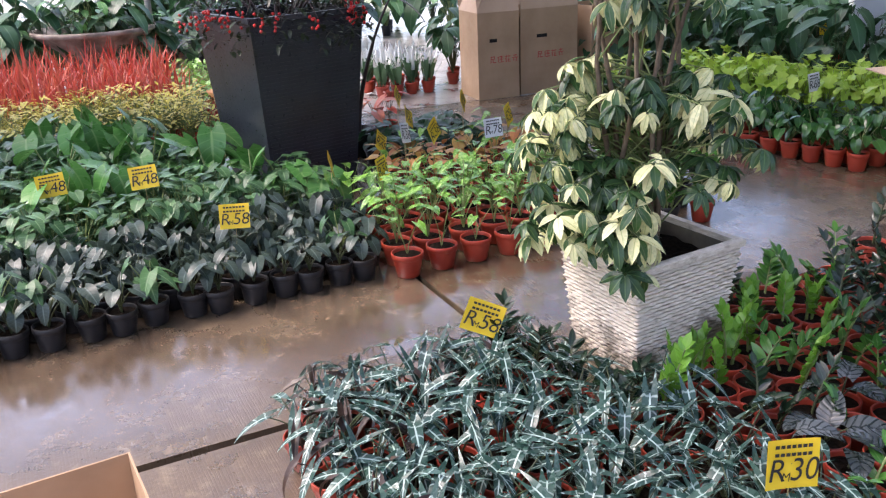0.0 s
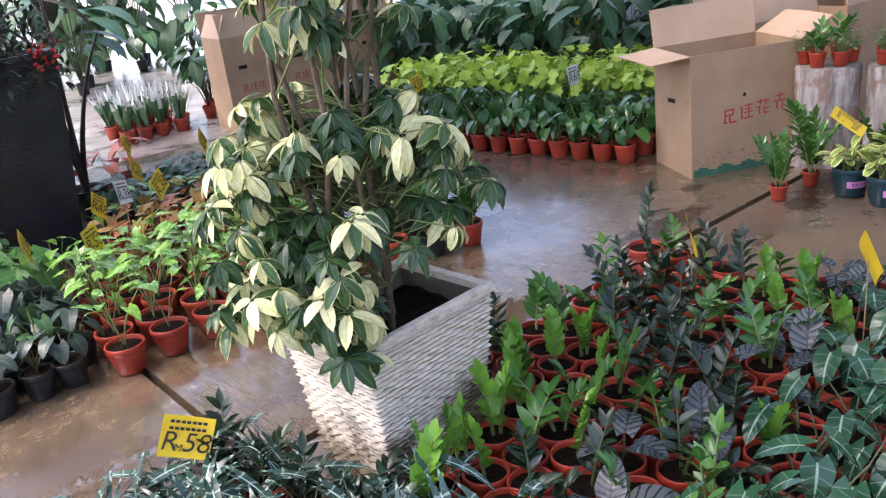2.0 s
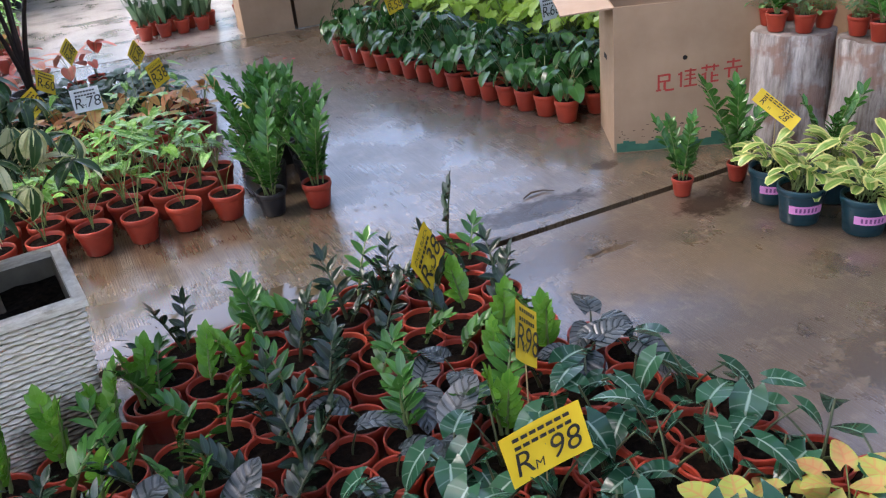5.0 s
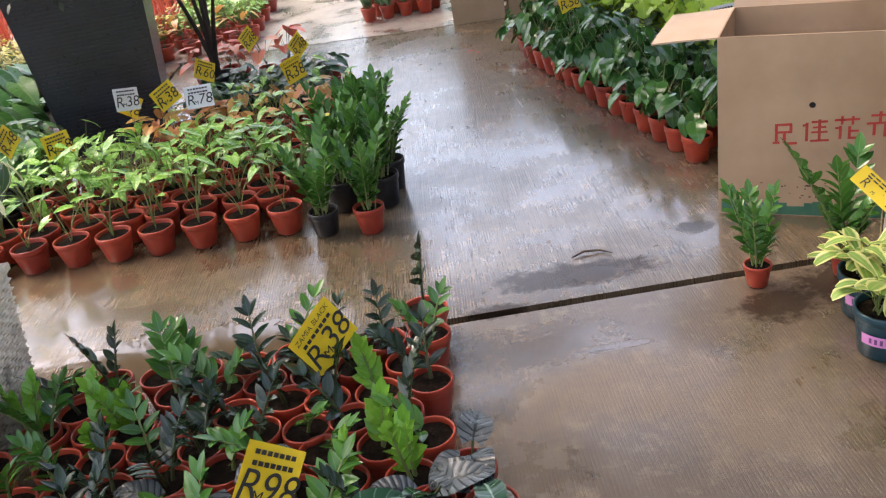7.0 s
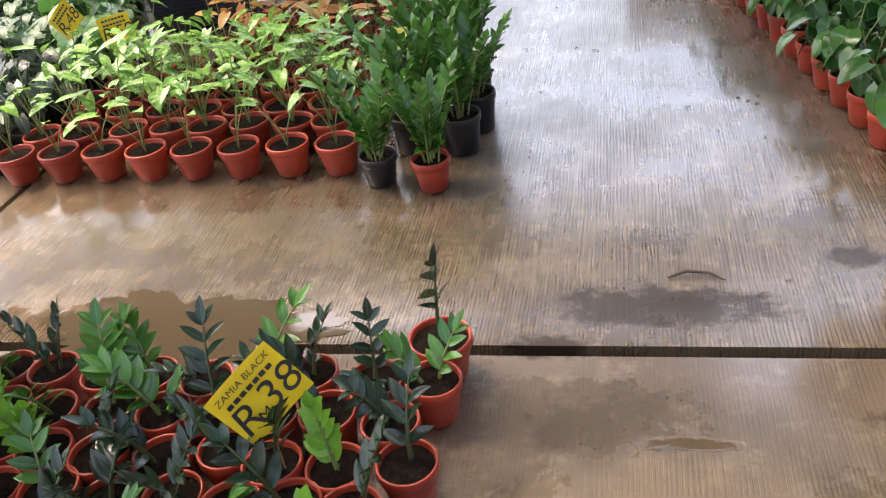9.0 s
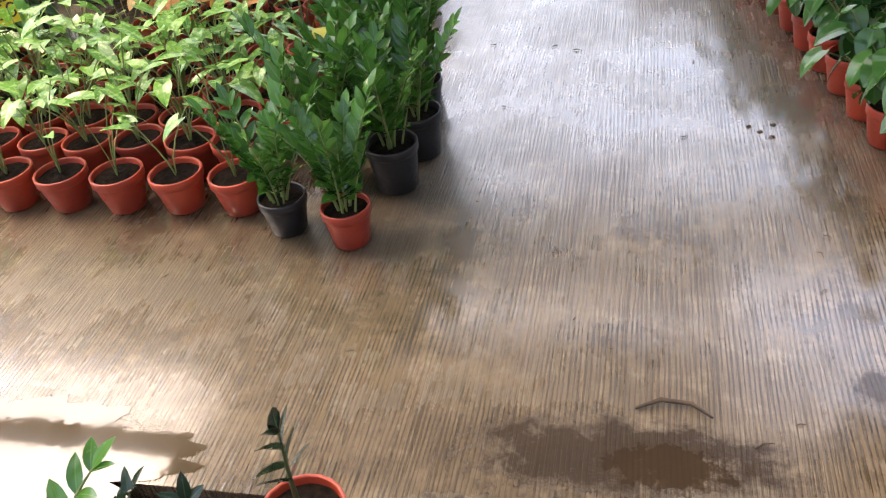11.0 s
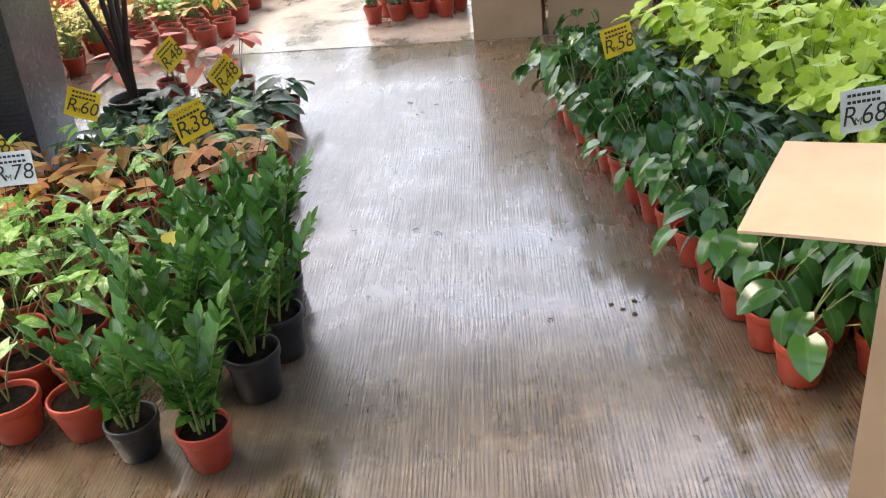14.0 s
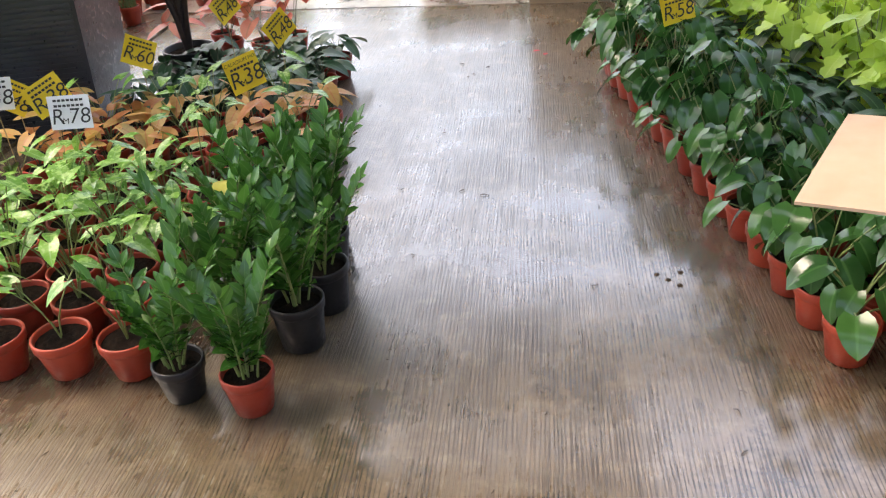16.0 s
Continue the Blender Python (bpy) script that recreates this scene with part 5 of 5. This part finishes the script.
def price_card(x, y, z, text, white=False, yaw=0, roll=0, lean=-12, w=0.14, h=0.118, top=("", "")):
    """A card on a thin stick; z is the middle of the card."""
    root = thing("price_card", pose(x, y, 0, 0, 0, yaw), ("white" if white else "yellow") + " handwritten price card on a thin stick", "price sign", "price cards")
    st = Shape()
    st.tube([(0, 0.005, 0.06), (0, 0.004, z * 0.6), (0, 0.004, z)], [0.0022, 0.0022, 0.0018], 5)
    part("stick", st.mesh("stick", ["stick"]), root)
    sh = Shape()
    rows = [[(-w / 2 + w * i / 4, -0.003 + 0.006 * math.sin(math.pi * i / 4), -h / 2 + h * j / 3) for i in range(5)] for j in range(4)]
    sh.grid(rows, None)
    sh.grid([[(p[0], p[1] + 0.0012, p[2]) for p in r][::-1] for r in rows], None)
    m = Matrix.Translation((0, 0, z)) @ Matrix.Rotation(radians(lean), 4, "X") @ Matrix.Rotation(radians(roll), 4, "Y")
    card = part("card", sh.mesh("card", ["white_card" if white else "yellow"]), root, m)
    up = Matrix.Rotation(math.pi / 2, 4, "X")
    part("lettering", lettering("R", h * 0.66), card, Matrix.Translation((-w * 0.32, -0.0045, -h * 0.13)) @ up)
    part("lettering", lettering("M", h * 0.26), card, Matrix.Translation((-w * 0.14, -0.0045, -h * 0.26)) @ up)
    part("lettering", lettering(text[2:], h * 0.66), card, Matrix.Translation((w * 0.2, -0.0045, -h * 0.13)) @ up)
    for k, s in enumerate(top):
        if s:
            part("lettering", lettering(s, h * 0.15), card, Matrix.Translation((0, -0.0045, h * (0.36 - 0.17 * k))) @ Matrix.Rotation(math.pi / 2, 4, "X"))
        else:
            b = Shape()
            for q in range(7):
                dab(b, -w * 0.36 + w * 0.105 * q, h * (0.33 - 0.16 * k), w * 0.08, h * 0.07, -0.0042 + 0.0035 * math.sin(math.pi * (0.14 + 0.105 * q)) * 0)
            part("text_line", b.mesh("text_line", ["ink"], False), card)


price_card(2.25, 3.10, 0.31, "RM58", yaw=-18, roll=24)
price_card(1.73, 4.60, 0.355, "RM58", yaw=-10, roll=3)
price_card(1.42, 5.25, 0.44, "RM48", yaw=-12, roll=-4)
price_card(0.98, 5.45, 0.42, "RM48", yaw=0, roll=-3)
price_card(3.99, 1.87, 0.315, "RM98", yaw=-4, roll=-9, w=0.2, h=0.125)
price_card(4.09, 2.11, 0.43, "RM98", yaw=45, roll=45, w=0.14, h=0.14)
price_card(4.135, 2.78, 0.33, "RM38", yaw=42, roll=-26, w=0.17, h=0.15, top=("ZAMIA BLACK", ""))
price_card(2.51, 1.95, 0.31, "RM30", yaw=-12, roll=6, w=0.15, h=0.13)
price_card(3.38, 5.03, 0.47, "RM78", True, yaw=10, roll=2, w=0.135, h=0.11)
price_card(3.79, 5.56, 0.40, "RM38", yaw=44, roll=-8, w=0.14, h=0.13, top=("CALADIUM MIX", ""))
price_card(3.76, 6.15, 0.40, "RM48", yaw=52, roll=-28)
price_card(3.40, 6.5, 0.42, "RM48", yaw=55, roll=-25)
price_card(3.13, 5.32, 0.43, "RM38", yaw=40, roll=-20)
price_card(3.22, 5.9, 0.40, "RM60", yaw=52, roll=32)
price_card(2.93, 5.3, 0.45, "RM38", True, yaw=48, roll=12)
price_card(6.04, 5.07, 0.42, "RM68", True, yaw=12, roll=0, w=0.15, h=0.13)
price_card(5.44, 6.06, 0.42, "RM58", yaw=20, roll=-8)
price_card(2.37, 5.03, 0.40, "RM48", yaw=70, roll=-28)
price_card(2.64, 4.97, 0.36, "RM58", yaw=45, roll=0)
price_card(2.86, 5.52, 0.36, "RM48", yaw=42, roll=40, w=0.12, h=0.12)
price_card(5.79, 3.02, 0.36, "RM28", yaw=-30, roll=42, w=0.2, h=0.06, lean=-20)
price_card(6.3, 2.62, 0.84, "RM15", yaw=-30, roll=-30)
price_card(7.2, 6.0, 0.62, "RM68", yaw=-20, roll=0)

# ---- odds and ends ----
# Flat white board added in place of a white foam box.
wp = Shape()
wp.box((7.8, 6.25, 0.0), (8.4, 6.31, 1.3))
tagged(new("white_board", wp.mesh("white_board", ["white_panel"], False)), "plain white upright board standing in for a foam box at the back", "board")
pl = Shape()
pl.tube([(2.36, 11.0, 0), (2.36, 11.0, 3.2)], [0.035, 0.035], 10)
tagged(new("yard_pole", pl.mesh("yard_pole", ["steel"])), "thin grey steel pole in the yard", "pole")
bowl = thing("bowl_planter", pose(1.75, 11.0, 0), "wide stone bowl planter on a foot with leafy plants", "planter")
sh = Shape()
sh.lathe([(0.3, 0.0), (0.32, 0.05), (0.2, 0.12), (0.22, 0.25), (0.5, 0.5), (0.62, 0.62), (0.66, 0.64), (0.66, 0.68), (0.6, 0.68), (0.5, 0.58), (0.01, 0.58)], 28)
part("body", sh.mesh("body", ["stump"]), bowl)
part("foliage", clump_mesh(["big_green", "stem"], 60, 0.2, 0.09, "oval", 0.5, 0.35, 0.1, 0.7, 0.0, jitter=0.2), bowl, Matrix.Translation((0, 0, 0.58)))
for k in range(100):
    x, y = R.uniform(-3.0, 3.4), R.uniform(11.5, 14.0)
    if k >= 70:
        x, y = R.uniform(2.6, 7.0), R.uniform(12.0, 15.0)
    elif k > 40:
        x, y = R.uniform(0.2, 3.0), R.uniform(10.7, 11.6)
    pl = thing("yard_shrub", pose(x, y, 0, 0, 0, R.uniform(0, 360)), "leafy green shrub in the bright yard", "shrub", "yard shrubs")
    part("pot", POTS["black_tall"][0], pl)
    part("foliage", R.choice(F["dark_clump"] + F["green_clump"]), pl, Matrix.Translation((0, 0, 0.12)) @ Matrix.Scale(R.uniform(1.5, 2.6) * (1.5 if k >= 70 else 1.0), 4))
lump = Shape()
for k in range(7):
    blade(lump, (0, 0, 0.01), k * 0.9, 0.5, 0.12, 0.07, "heart", 0.9, 0.1, 0.2, k % 2, 2, 4)
lf = tagged(new("fallen_plant", lump.mesh("fallen_plant", ["tag_black", "pale_flower"])), "small black and white wilted plant lying on the floor", "debris")
lf.location = (4.12, 8.75, 0)
for k, (x, y, a) in enumerate(((4.84, 6.89, 0.3), (4.90, 6.82, 1.4))):
    sh = Shape()
    blade(sh, (0, 0, 0.004), a, 0.1, 0.04, 0.025, "oval", 0.2, 0.2, 0, 0, 2, 4)
    ob = tagged(new("petal", sh.mesh("petal", ["petal"])), "fallen red petal on the wet concrete", "petal", "fallen petals")
    ob.location = (x, y, 0)
for k in range(56):
    x, y = R.uniform(4.35, 5.5), R.uniform(3.35, 7.2)
    if k > 44:
        x, y = R.uniform(2.6, 4.4), R.uniform(3.4, 4.0)
    if x > left_edge(y) - 0.12:
        continue
    sh = Shape()
    n = R.choice((1, 1, 2))
    ln = R.uniform(0.004, 0.012) * (2.2 if k % 12 == 0 else 1)
    sh.tube([(0, 0, 0.003), (ln, R.uniform(-0.006, 0.006), 0.005), (2 * ln, R.uniform(-0.012, 0.012), 0.003)], [0.0012, 0.002, 0.0008], 4)
    ob = tagged(new("twig_litter", sh.mesh("twig_litter", ["litter"])), "tiny dry twig on the wet concrete", "litter", "floor litter")
    ob.matrix_world = pose(x, y, 0, 0, 0, R.uniform(0, 360))
sh = Shape()
sh.tube([(0, 0, 0.006), (0.05, 0.022, 0.012), (0.11, 0.02, 0.008), (0.15, -0.012, 0.006)], [0.003, 0.005, 0.0045, 0.002], 6)
ob = tagged(new("stick_litter", sh.mesh("stick_litter", ["litter"])), "curved dark dead stalk lying on the wet concrete", "litter", "floor litter")
ob.location = (4.95, 3.6, 0)
for x, y, a in ((5.27, 4.7, 0), (5.31, 4.74, 1), (5.24, 4.73, 2), (5.3, 4.67, 0.5)):
    sh = Shape()
    sh.lathe([(0.001, 0.005), (0.006, 0.004), (0.009, 0.0)][::-1], 7)
    ob = tagged(new("soil_crumb", sh.mesh("soil_crumb", ["litter"])), "dark crumb of soil on the concrete", "litter", "floor litter")
    ob.location = (x, y, 0)
